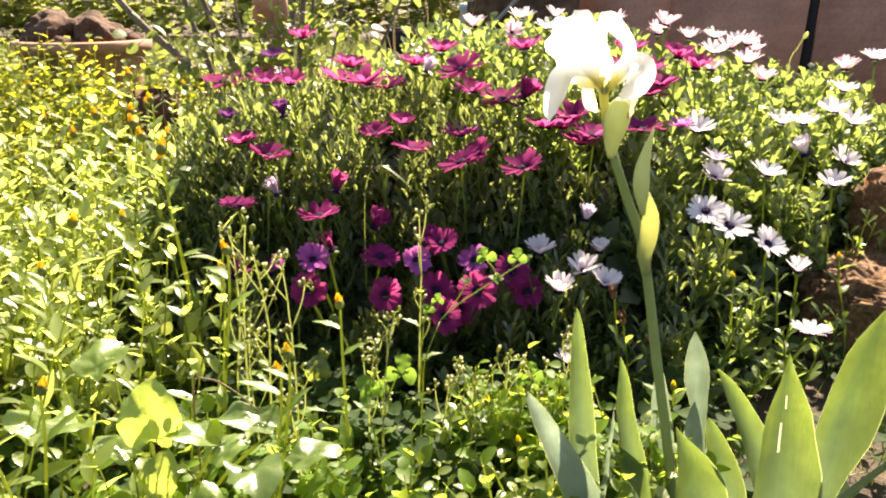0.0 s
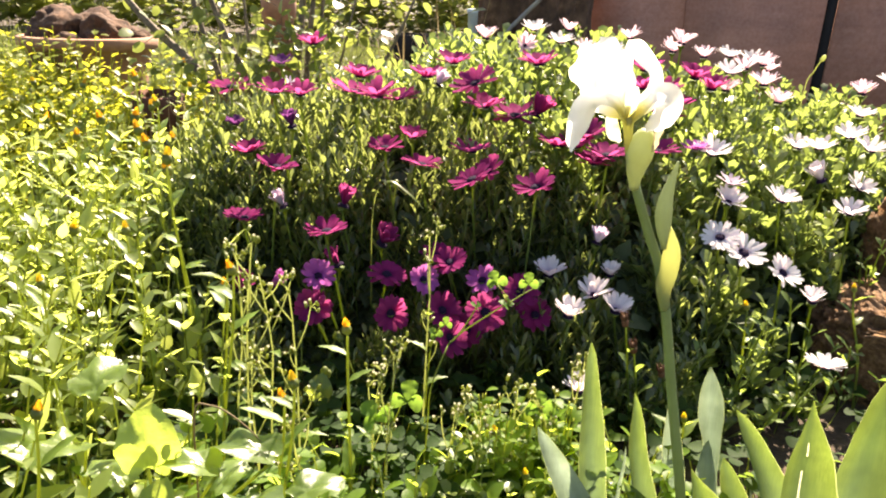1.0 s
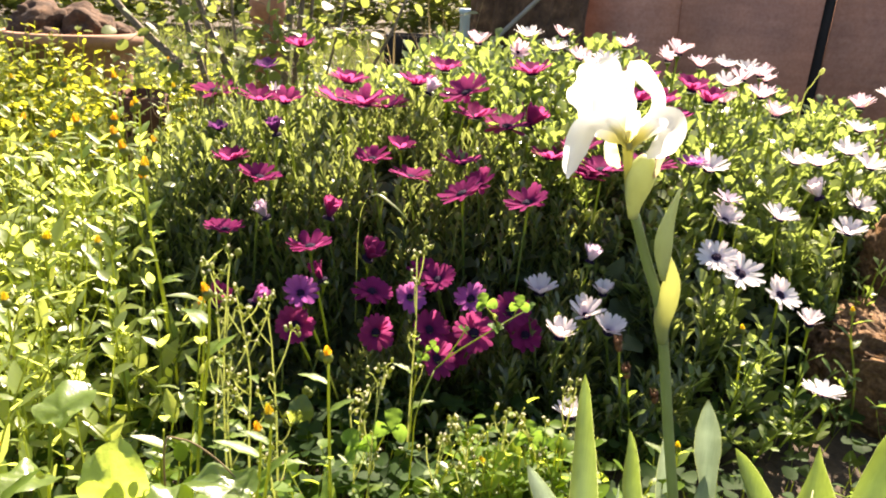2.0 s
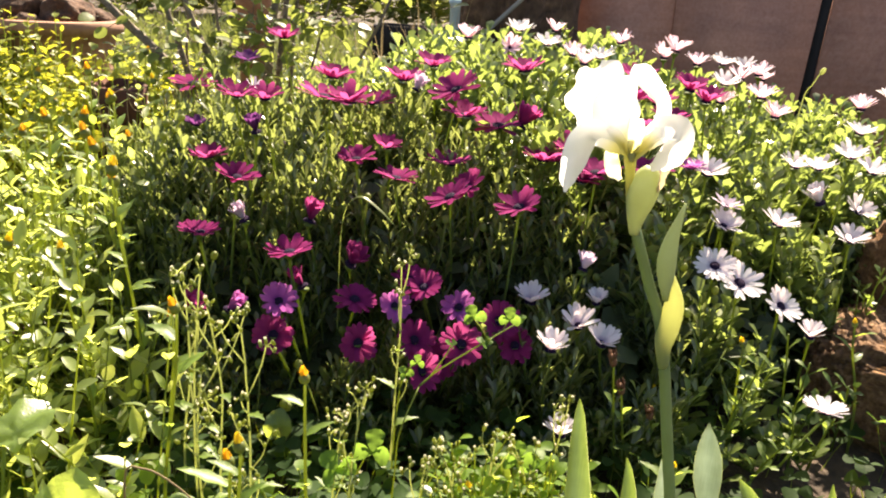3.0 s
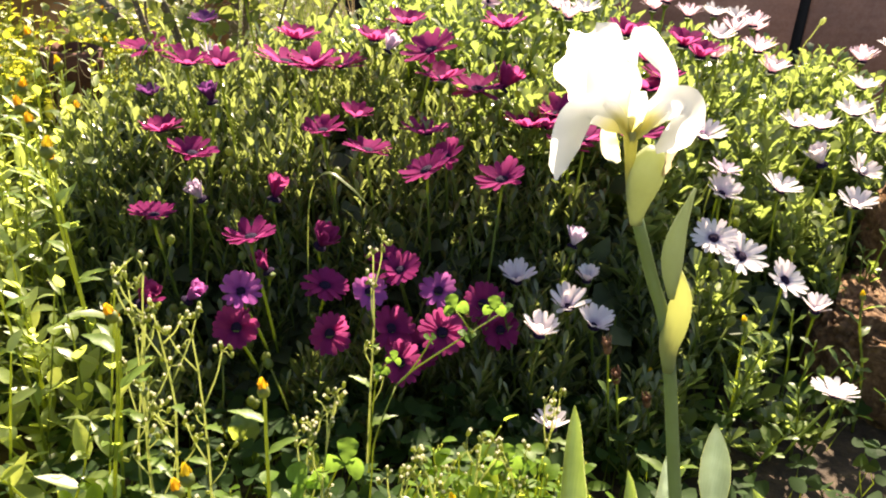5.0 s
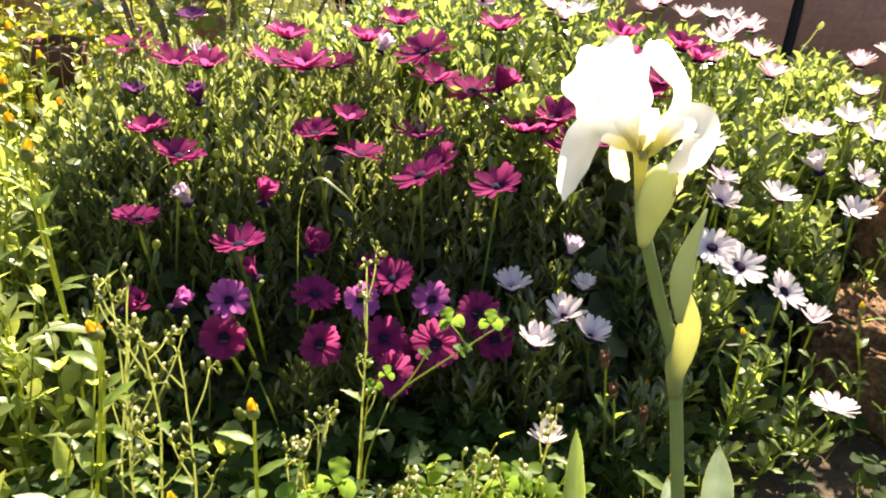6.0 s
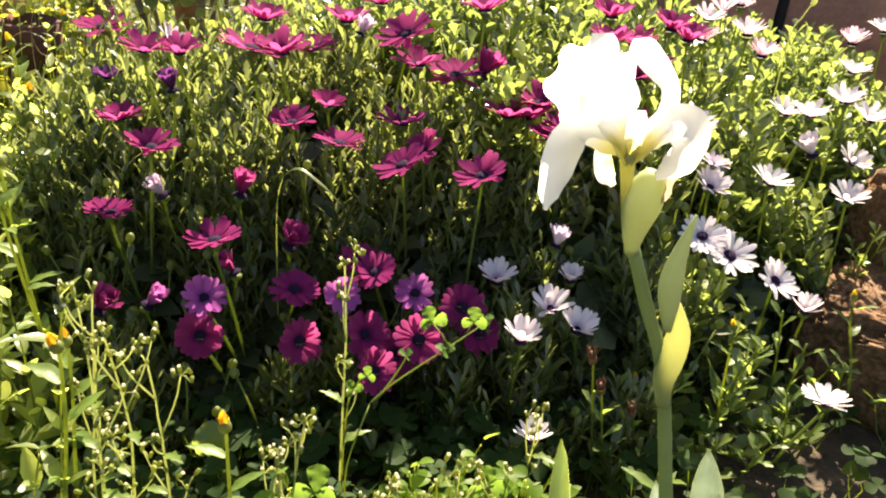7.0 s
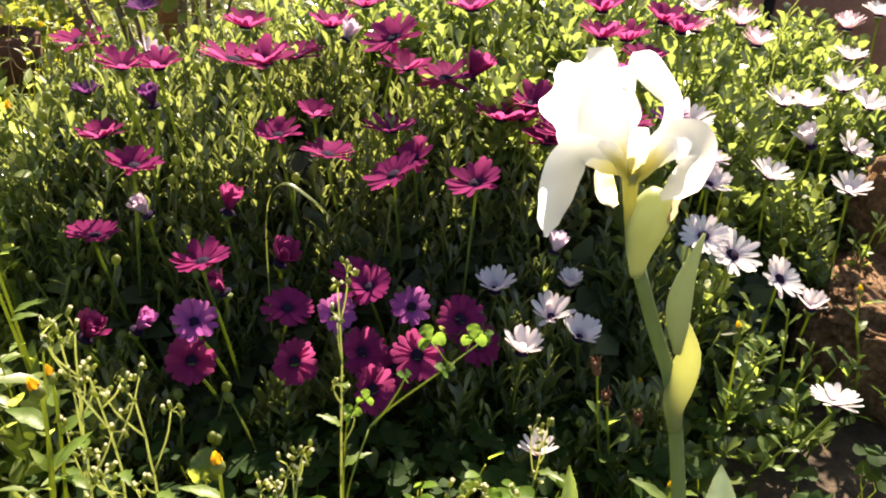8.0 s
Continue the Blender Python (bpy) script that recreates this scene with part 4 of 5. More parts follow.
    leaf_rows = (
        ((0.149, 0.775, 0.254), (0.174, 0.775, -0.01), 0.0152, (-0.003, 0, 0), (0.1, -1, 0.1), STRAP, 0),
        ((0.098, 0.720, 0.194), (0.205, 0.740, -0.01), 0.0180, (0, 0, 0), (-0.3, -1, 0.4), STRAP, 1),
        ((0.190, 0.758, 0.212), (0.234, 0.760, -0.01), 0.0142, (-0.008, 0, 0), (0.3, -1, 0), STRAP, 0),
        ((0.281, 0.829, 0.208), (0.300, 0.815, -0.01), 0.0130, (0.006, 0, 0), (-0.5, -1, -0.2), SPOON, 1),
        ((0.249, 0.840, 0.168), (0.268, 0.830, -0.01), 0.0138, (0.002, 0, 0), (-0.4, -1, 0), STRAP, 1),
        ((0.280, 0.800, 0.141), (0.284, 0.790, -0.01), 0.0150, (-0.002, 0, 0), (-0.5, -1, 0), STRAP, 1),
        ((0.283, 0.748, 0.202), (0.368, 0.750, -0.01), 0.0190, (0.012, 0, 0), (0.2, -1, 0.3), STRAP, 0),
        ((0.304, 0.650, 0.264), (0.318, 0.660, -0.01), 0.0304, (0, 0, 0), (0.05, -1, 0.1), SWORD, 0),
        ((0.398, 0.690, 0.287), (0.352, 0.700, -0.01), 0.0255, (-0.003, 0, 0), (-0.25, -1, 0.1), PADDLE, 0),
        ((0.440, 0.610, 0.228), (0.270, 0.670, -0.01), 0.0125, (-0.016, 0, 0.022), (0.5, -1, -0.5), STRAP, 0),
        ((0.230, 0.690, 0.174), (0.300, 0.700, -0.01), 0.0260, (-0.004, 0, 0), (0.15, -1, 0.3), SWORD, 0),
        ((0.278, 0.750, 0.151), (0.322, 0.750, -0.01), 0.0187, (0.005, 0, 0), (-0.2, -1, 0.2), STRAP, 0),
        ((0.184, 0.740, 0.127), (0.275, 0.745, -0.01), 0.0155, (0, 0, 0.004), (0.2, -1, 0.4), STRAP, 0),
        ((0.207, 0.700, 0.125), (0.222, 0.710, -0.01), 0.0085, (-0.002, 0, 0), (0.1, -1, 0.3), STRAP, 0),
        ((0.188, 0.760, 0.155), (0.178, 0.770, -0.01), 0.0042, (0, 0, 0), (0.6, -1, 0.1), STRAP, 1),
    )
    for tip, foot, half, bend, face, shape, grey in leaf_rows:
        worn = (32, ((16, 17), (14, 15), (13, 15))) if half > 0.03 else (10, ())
        lf = part("leaf", iris_leaf(Vector(tip) - O, Vector(foot) - O, half, bend, face, 0.1, shape, *worn), M_IRIS_BLOOM_SHADE if grey else M_IRIS_LEAF, iris, "blue-grey leaf with bloom and shade in its colour" if grey else "")
        lf.data.materials.append(M_IRIS_LIT_RIM)
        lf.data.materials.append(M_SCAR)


make_iris()


# ---- low growth on the soil ----
def make_clover(n, seed):
    r = np.random.default_rng(seed)
    core = r.uniform(0, 1, n) < 0.60
    x = np.where(core, 0.1 + np.clip(r.normal(0, 0.52, n), -1.3, 1.3), r.normal(0.0, 0.95, n))
    y = np.where(core, 1.30 - np.abs(r.normal(0, 0.42, n)), r.normal(0.45, 0.65, n))
    wild = np.array([noise.noise((a * 2.6, b * 2.6, 5.0)) for a, b in zip(x, y)])
    ok = (y < bed_front(x) + 0.10) & (core | (wild > r.uniform(-0.25, 0.25, n))) & ~((x > 0.40) & (y > 1.02) & (r.uniform(0, 1, n) < 0.6)) & ~((y > 0.93) & (r.uniform(0, 1, n) < 0.55)) & ~((x > 0.20) & (y < 1.08) & (r.uniform(0, 1, n) < 0.60)) & ~((x > 0.40) & (r.uniform(0, 1, n) < 0.25))
    x, y = x[ok], y[ok]
    n = len(x)
    z = ground_height(x, y) + r.uniform(0.018, 0.075, n)
    tip = np.stack([x, y, z], 1)
    foot = tip + np.stack([r.normal(0, .012, n), r.normal(0, .012, n), -z - 0.01], 1)
    stems = stems_np(foot, tip, r.normal(0, .004, (n, 3)), np.full(n, .0008), np.full(n, .0006), 3, 2)
    up = unit(np.stack([r.normal(0, .45, n), r.normal(-.1, .45, n), np.ones(n)], 1))
    a0 = r.uniform(0, 6.28, n)
    pcs = []
    for k in range(3):
        a = a0 + k * 2.094
        D = np.stack([np.cos(a), np.sin(a), r.uniform(-.15, .35, n)], 1)
        L = r.uniform(.011, .020, n)
        pcs.append(leaves_np(tip, D, up, L, L * .55, r.uniform(0, .3, n), "heart", .15))
    ob = tagged(empty("clover_patch"), "low carpet of green clover on the soil", "clover")
    tagged(part("stalk_tangle", mesh_np("stalk_tangle", *stems, M_WEED_STEM), None, ob), kind="stuff")
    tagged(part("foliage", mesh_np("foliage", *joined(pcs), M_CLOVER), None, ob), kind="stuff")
    tagged(ob, kind="stuff")


make_clover(8200, 31)


def leafy_stand(n, area, height, seed, per, length, width, profile, mat, name, label, keep=None, rise=(0.1, 0.9), lean=0.05, ragged=0.03):
    """Many upright weeds, too many to count."""
    r = np.random.default_rng(seed)
    x = r.uniform(area[0], area[1], n * 2)
    y = r.uniform(area[2], area[3], n * 2)
    d = np.minimum(np.minimum(x - area[0], area[1] - x), np.minimum(y - area[2], area[3] - y))
    wild = np.array([noise.noise((a * 4.0, b * 4.0, seed)) for a, b in zip(x, y)])
    ok = d / ragged + 0.9 * wild > r.uniform(-0.1, 0.9, len(x))
    if keep is not None:
        ok &= keep(x, y)
    x, y = x[ok], y[ok]
    x, y = x[:n], y[:n]
    n = len(x)
    h = r.uniform(height[0], height[1], n)
    A = np.stack([x, y, np.full(n, -0.02)], 1)
    B = np.stack([x + r.normal(0, lean, n), y + r.normal(0, lean, n), h], 1)
    bow = r.normal(0, 0.012, (n, 3)) * np.array([1, 1, 0])
    stems = stems_np(A, B, bow, r.uniform(.0012, .0022, n), np.full(n, .0008), 5, 4)
    s = np.tile(np.linspace(0.15, 1.0, per), n) + r.uniform(-.05, .04, n * per)
    idx = np.repeat(np.arange(n), per)
    P = A[idx] + (B - A)[idx] * s[:, None] + bow[idx] * (4 * s * (1 - s))[:, None]
    az = np.tile(np.arange(per) * 2.4, n) + r.uniform(0, .8, n * per) + np.repeat(r.uniform(0, 6.28, n), per)
    up = r.uniform(rise[0], rise[1], n * per)
    D = np.stack([np.cos(az), np.sin(az), up], 1)
    N = np.stack([-np.cos(az) * up, -np.sin(az) * up, np.ones(n * per)], 1) + r.normal(0, .3, (n * per, 3))
    L = r.uniform(length[0], length[1], n * per) * (1.1 - .4 * s)
    W = L * r.uniform(width[0], width[1], n * per)
    lv = leaves_np(P, D, N, L, W, r.uniform(-.05, .45, n * per), profile, .25)
    ob = tagged(empty(name), label, "weeds", kind="stuff")
    tagged(part("stalk_tangle", mesh_np("stalk_tangle", *stems, M_WEED_STEM), None, ob), kind="stuff")
    tagged(part("foliage", mesh_np("foliage", *lv, mat), None, ob), kind="stuff")
    return ob


def left_side(x, y):
    return x < -0.240 - 0.08 * np.clip((y - 0.82) / 0.12, 0, 1) + 0.02 * np.sin(y * 31)


leafy_stand(640, (-1.65, -0.2, 0.42, 1.85), (0.14, 0.34), 41, 14, (.022, .050), (.15, .25), "lance", M_WEED_LEAF, "tall_weeds", "dense stand of sunlit tall green weeds", left_side, (0.3, 1.7), ragged=0.22)
leafy_stand(430, (-1.55, -0.2, 0.40, 1.80), (0.11, 0.30), 49, 12, (.014, .030), (.28, .42), "round", M_WEED_LEAF, "tall_weeds", "sunlit round-leaved weeds among taller stems", left_side, (0.2, 1.4), ragged=0.22)
leafy_stand(460, (-1.9, -0.30, 1.35, 3.1), (0.12, 0.27), 42, 11, (.026, .050), (.15, .28), "lance", M_WEED_LEAF, "tall_weeds", "sunlit weeds behind the bed", lambda x, y: x < -0.46 - 0.1 * (y - 1.5), (0.3, 1.6), ragged=0.25)
leafy_stand(130, (-0.30, 0.30, 0.50, 0.90), (0.04, 0.12), 43, 8, (.016, .034), (.24, .40), "round", M_LIME_LEAF, "low_weeds", "low mixed weeds before the daisies", lambda x, y: y < 0.92 - 0.25 * np.abs(x - 0.02), (0.3, 1.5))
leafy_stand(170, (-1.40, -0.92, 2.22, 2.50), (0.28, 0.43), 48, 12, (.020, .040), (.22, .38), "round", M_YELLOW_LEAF, "yellow_green_bushlet", "bright yellow-green leaves before the planter")
leafy_stand(60, (-0.34, -0.05, 0.54, 0.84), (0.06, 0.14), 50, 9, (.016, .030), (.36, .48), "round", M_LIME_LEAF, "low_weeds", "bright round-leaved seedlings in the sun", None, (0.1, 0.9), 0.03)
leafy_stand(50, (0.00, 0.24, 0.68, 0.88), (0.05, 0.115), 52, 9, (.012, .024), (.30, .44), "round", M_WEED_LEAF, "low_weeds", "sunlit pale green seedlings before the iris", None, (0.1, 1.2), 0.02)
leafy_stand(70, (0.03, 0.20, 0.79, 0.93), (0.06, 0.145), 47, 10, (.014, .026), (.32, .46), "round", M_LIME_LEAF, "low_weeds", "sunlit small-leaved weeds beside the iris", None, (0.2, 1.2), 0.02)
leafy_stand(520, (-1.35, -0.58, 1.80, 2.50), (0.18, 0.37), 44, 12, (.018, .038), (.24, .42), "round", M_YELLOW_LEAF, "yellow_green_bushlet", "bright yellow-green leafy growth in the sun", None, (0.2, 1.5))
leafy_stand(360, (-3.2, 1.4, 2.75, 4.6), (0.08, 0.34), 45, 11, (.025, .05), (.2, .36), "round", M_SHRUB_LEAF, "far_undergrowth", "loose leafy undergrowth beyond the bed", lambda x, y: (x < 0.1) & (np.sin(x * 3 + 1) + np.sin(y * 2.3) > -0.3))


leafy_stand(950, (-10.0, 0.9, 8.3, 10.3), (0.5, 1.5), 46, 20, (.08, .15), (.24, .38), "round", M_HEDGE, "hedge", "dense dark green hedge closing the garden", lambda x, y: np.abs(y - 9.3 - 0.15 * np.sin(2.5 * x)) < 0.7 + 0.15 * np.sin(1.3 * x) + 0.12 * np.sin(4.1 * x + 1), (0.0, 0.7), 0.2, ragged=0.3)


def make_grass():
    r = np.random.default_rng(51)
    n = 36000
    x = np.concatenate([r.uniform(-5.0, 0.6, n), r.normal(0.3, 1.5, 15000)])
    y = np.concatenate([1.6 + r.uniform(0, 1, n) ** 1.5 * 6.5, r.normal(0.6, 1.1, 15000)])
    far = np.arange(len(x)) < n
    wild = np.array([noise.noise((a * 1.7, b * 1.7, 9.0)) for a, b in zip(x, y)])
    edge = r.normal(0, 0.14, len(x)) + 0.5 * wild
    ok = (x + 0.5 * edge < 0.3) & (x - 1.6 * edge > -4.3) & (y - edge > 1.75 + 0.12 * np.sin(2.1 * x)) & (bed_height(x, y) * (x > -0.5) * (y < 2.3) < 0.1) & (wild > -0.45)
    bare = (x > -1.2) & (x < 0.95) & (y > 0.35) & (y < 2.1)
    ok = np.where(far, ok, ~bare & (y < 2.5) & (wild > r.uniform(-0.3, 0.3, len(x))) & ((x < -0.5) | (y < 1.2) | (x > 1.0)))
    x, y, far = x[ok], y[ok], far[ok]
    n = len(x)
    P = np.stack([x, y, np.full(n, -.01)], 1)
    D = np.stack([r.normal(0, .35, n), r.normal(0, .35, n), np.ones(n)], 1)
    L = r.uniform(.05, .16, n) * np.where(far, 1.0, 0.5)
    lv = leaves_np(P, D, r.normal(0, 1, (n, 3)), L, L * .022 + .001, r.uniform(0, .6, n), "blade", .2)
    tagged(new("grass", mesh_np("grass", *lv, M_GRASS)), "grey-green thin grass on the far ground", "grass", kind="stuff")


make_grass()


# ---- shrub behind ----
def make_shrub():
    sh = tagged(empty("shrub", (-0.52, 2.28, 0)), "open shrub with bare grey-brown stems and small bright leaves", "shrub")
    O = Vector((-0.52, 2.28, 0))
    rows = (
        ((-0.50, 2.24, 0), (-0.605, 2.20, 0.308), (-0.765, 2.20, 0.472), (-0.98, 2.24, 0.72), 0.013),
        ((-0.51, 2.26, 0), (-0.584, 2.22, 0.322), (-0.633, 2.22, 0.480), (-0.72, 2.25, 0.80), 0.009),
        ((-0.47, 2.27, 0), (-0.517, 2.24, 0.298), (-0.576, 2.24, 0.443), (-0.70, 2.28, 0.75), 0.011),
        ((-0.46, 2.30, 0), (-0.505, 2.30, 0.286), (-0.529, 2.30, 0.433), (-0.56, 2.32, 0.80), 0.006),
        ((-0.55, 2.30, 0), (-0.604, 2.30, 0.323), (-0.601, 2.30, 0.438), (-0.61, 2.30, 0.72), 0.004),
        ((-0.44, 2.38, 0), (-0.424, 2.40, 0.313), (-0.405, 2.40, 0.489), (-0.37, 2.42, 0.90), 0.013),
        ((-0.41, 2.40, 0), (-0.399, 2.42, 0.312), (-0.380, 2.42, 0.490), (-0.34, 2.44, 0.85), 0.010),
        ((-0.37, 2.42, 0), (-0.371, 2.44, 0.320), (-0.356, 2.44, 0.490), (-0.33, 2.46, 0.80), 0.007),
        ((-0.38, 2.34, 0), (-0.171, 2.30, 0.377), (-0.106, 2.30, 0.511), (0.00, 2.30, 0.75), 0.005),
        ((-0.40, 2.34, 0), (-0.300, 2.34, 0.340), (-0.250, 2.36, 0.550), (-0.20, 2.40, 0.80), 0.004),
    )
    clumps = ((-0.302, 0.462), (-0.205, 0.446), (-0.455, 0.389), (-0.482, 0.367), (-0.661, 0.447), (-0.728, 0.362),
              (-0.674, 0.277), (-0.273, 0.472), (-0.324, 0.392), (-0.549, 0.404), (-0.764, 0.359), (-0.366, 0.301), (-0.62, 0.34), (-0.40, 0.40), (-0.44, 0.43), (-0.37, 0.36), (-0.46, 0.34), (-0.41, 0.45))
    r = np.random.default_rng(61)
    P, D = [], []
    for *pts, rad in rows:
        line = curve_pts([Vector(p) - O for p in pts], 18)
        part("branch", tube(bmesh.new(), line, [rad * 1.02 * (1 - 0.5 * i / 18) for i in range(19)], 9), M_TWIG, sh)
        for i in range(9, 19):
            for k in range(3):
                off = r.normal(0, 0.075, 3)
                P.append(np.array(line[i]) + off)
                D.append(off + r.normal(0, 0.03, 3))
    for x, z in clumps:
        for k in range(13):
            off = r.normal(0, 0.030, 3)
            P.append(np.array((x + 0.52, -0.03 + r.normal(0, 0.03), z)) + off)
            D.append(off + r.normal(0, 0.02, 3))
    P, D = np.array(P), np.array(D)
    n = len(P)
    N = np.stack([r.normal(0, .5, n), r.normal(0, .5, n), np.ones(n)], 1)
    L = r.uniform(.022, .040, n)
    tagged(part("crown", mesh_np("crown", *leaves_np(P, D, N, L, L * .40, r.uniform(0, .3, n), "round", .2), M_SHRUB_LEAF), None, sh), kind="stuff")
    A = P - unit(D) * 0.03
    tagged(part("twig_tangle", mesh_np("twig_tangle", *stems_np(A, P, np.zeros((n, 3)), np.full(n, .0012), np.full(n, .0008), 3, 1), M_TWIG), None, sh), kind="stuff")


make_shrub()


# ---- single weeds ----
def mesh_of(bm, name, material):
    me = bpy.data.meshes.new(name)
    bm.to_mesh(me)
    bm.free()
    for p in me.polygons:
        p.use_smooth = True
    me.materials.append(material)
    return me


def blade_mesh(name, length, half, curl, profile, material, wavy=0.0):
    """One leaf growing along +y from the origin, facing up."""
    us, ws = PROFILES[profile]
    bm = bmesh.new()
    n = 9
    mids, hs = [], []
    for i in range(n + 1):
        u = i / n
        mids.append(Vector((0, u * length, 0.15 * length * u - curl * length * u * u)))
        hs.append(half * float(np.interp(u, us, ws)) * (1 + wavy * math.sin(i * 2.4)))
    sheet(bm, mids, [Vector((1, 0, 0))] * (n + 1), hs, 0.22, 4, 0.12, length * 100)
    return mesh_of(bm, name, material)


WEED_LEAVES = [blade_mesh("leaf", l, h, c, "lance", M_BIG_LEAF) for l, h, c in ((0.036, 0.0066, 0.25), (0.030, 0.0076, 0.40), (0.042, 0.0072, 0.15))]
LOBED = [blade_mesh("leaf", l, h, c, "lance", M_BIG_LEAF, 0.35) for l, h, c in ((0.030, 0.0055, 0.5), (0.024, 0.0050, 0.3))]
LEAFLET = blade_mesh("leaflet", 0.019, 0.0085, 0.1, "heart", M_LIME_SPRIG)
def lobed_leaf(size, seed):
    """A broad leaf with shallow uneven lobes, growing along +y, veins pressed in."""
    bm = bmesh.new()
    rings, segs = 7, 44
    centre = bm.verts.new((0, size * 0.30, 0))
    rows = []
    for i in range(1, rings + 1):
        rho = i / rings
        row = []
        for j in range(segs):
            a = 2 * math.pi * j / segs
            w = Vector((math.sin(a), math.cos(a), seed))
            lobe = 1 + 0.06 * math.sin(5 * a + seed) + 0.18 * noise.noise(w * 1.3) + 0.10 * noise.noise(w * 4.1)
            lobe *= 0.62 + 0.16 * math.cos(a) - 0.20 * max(0, -math.cos(a)) ** 6
            rad = size * rho * (1 + (lobe - 1) * rho ** 0.5) * 0.95
            x, y = rad * math.sin(a) * 0.82, size * 0.30 + rad * math.cos(a)
            vein = abs(math.sin(2.5 * a))
            z = 0.22 * abs(x) + 0.05 * size * rho ** 2 * math.sin(5 * a + 1 + seed) + 0.012 * size * vein * rho - 0.30 * size * (rho * max(0, math.cos(a))) ** 2
            z += 0.07 * size * noise.noise(Vector((x, y, 0)) * (2.4 / size) + Vector((seed, 0, 0))) + 0.035 * size * noise.noise(Vector((x, y, 0)) * (7.0 / size) + Vector((seed, 4, 0)))
            row.append(bm.verts.new((x, y, z)))
        rows.append(row)
    for j in range(segs):
        bm.faces.new((centre, rows[0][(j + 1) % segs], rows[0][j]))
        for a, b in zip(rows, rows[1:]):
            bm.faces.new((a[j], a[(j + 1) % segs], b[(j + 1) % segs], b[j]))
    return mesh_of(bm, "leaf", M_BROAD_LEAF)


BROAD = [lobed_leaf(0.062, 1.0), lobed_leaf(0.050, 4.0), lobed_leaf(0.042, 7.5)]


def head_meshes(petal_material, name):
    bm = bmesh.new()
    for k in range(13):
        a = 2 * math.pi * k / 13
        o = Vector((math.cos(a), math.sin(a), 0))
        t = Vector((-o.y, o.x, 0))
        r = 0.0032 if k % 2 else 0.0024
        for w0, z0, w1, z1, rr0, rr1 in ((0.0010, 0.006, 0.0013, 0.011, r, r * 1.15), (0.0013, 0.011, 0.0003, 0.0165, r * 1.15, r * 0.45)):
            bm.faces.new([bm.verts.new(p) for p in (o * rr0 - t * w0 + Vector((0, 0, z0)), o * rr0 + t * w0 + Vector((0, 0, z0)), o * rr1 + t * w1 + Vector((0, 0, z1)), o * rr1 - t * w1 + Vector((0, 0, z1)))])
    bmesh.ops.remove_doubles(bm, verts=bm.verts[:], dist=0.00005)
    return mesh_of(bm, name, petal_material)


def cup_mesh():
    return mesh_of(lathe(bmesh.new(), [(0.0012, 0), (0.0040, 0.0015), (0.0050, 0.005), (0.0040, 0.0085), (0.0026, 0.009)], 9), "flower_head", M_BUD)


CUP = cup_mesh()
RAYS = {"orange": head_meshes(M_ORANGE, "corolla"), "yellow": head_meshes(M_YELLOW, "corolla")}


def marigold(at, colour, seed, leaves=7, scale=1.1):
    """A field marigold: stem, single leaves, a half-closed head."""
    r = random.Random(seed)
    x, y, z = at
    w = tagged(empty("field_marigold", (x, y, 0)), "thin green field marigold with one half-closed %s flower" % colour, "marigold", "field marigolds")
    dx, dy = r.uniform(-0.03, 0.03), r.uniform(-0.02, 0.03)
    line = curve_pts([(dx, dy, -0.01), (dx * 0.8, dy * 0.8, z * 0.4), (dx * 0.15, dy * 0.15, z * 0.8), (0, 0, z)], 12)
    part("stem", tube(bmesh.new(), line, [0.0019 - 0.0007 * i / 12 for i in range(13)], 7), M_WEED_STEM, w)
    for k in range(leaves):
        i = 4 + int(8 * k / leaves)
        part("leaf", r.choice(WEED_LEAVES), None, w, m=pose(*line[i], r.uniform(15, 50), 0, k * 137 + r.uniform(0, 40)) @ Matrix.Scale(r.uniform(0.7, 1.05), 4))
    head = part("flower_head", CUP, None, w, m=pose(0, 0, z - 0.001, r.uniform(-15, 15), r.uniform(-20, 20)) @ Matrix.Scale(scale, 4))
    part("corolla", RAYS[colour], None, head, "closed %s ray petals" % colour)


MARIGOLDS = [
    (-0.114, 0.695, 0.236), (-0.080, 0.783, 0.250), (-0.309, 0.638, 0.230), (-0.532, 1.60, 0.340), (-0.408, 1.20, 0.340),
    (-0.348, 1.10, 0.325), (-0.349, 0.95, 0.290), (-0.225, 0.90, 0.245), (-0.511, 1.30, 0.355),
    (-0.954, 2.0, 0.320), (-0.578, 1.70, 0.317), (-0.472, 1.50, 0.290), (-0.481, 1.10, 0.241),
    (-0.190, 0.80, 0.300), (-0.128, 0.72, 0.207), (-0.70, 1.75, 0.30), (-0.62, 1.45, 0.30), (-0.80, 1.9, 0.33), (-0.40, 0.85, 0.26),
    (-0.66, 2.15, 0.36), (-0.72, 1.55, 0.31), (-0.56, 1.9, 0.33),
    (-0.531, 1.50, 0.395), (-0.418, 1.20, 0.358), (-0.333, 1.05, 0.350), (-0.463, 1.30, 0.360),
]
for k, p in enumerate(MARIGOLDS):
    marigold(p, "orange" if k % 3 else "yellow", 100 + k, 7 if p[1] > 0.99 else 4, 1.4 if p[1] > 0.99 else 1.0)
for k, p in enumerate(((0.069, 0.825, 0.124), (0.407, 1.086, 0.174), (0.579, 1.160, 0.178), (0.314, 1.105, 0.095), (0.10, 0.80, 0.09), (0.30, 0.95, 0.08))):
    marigold(p, "yellow", 150 + k, 5, 0.8)


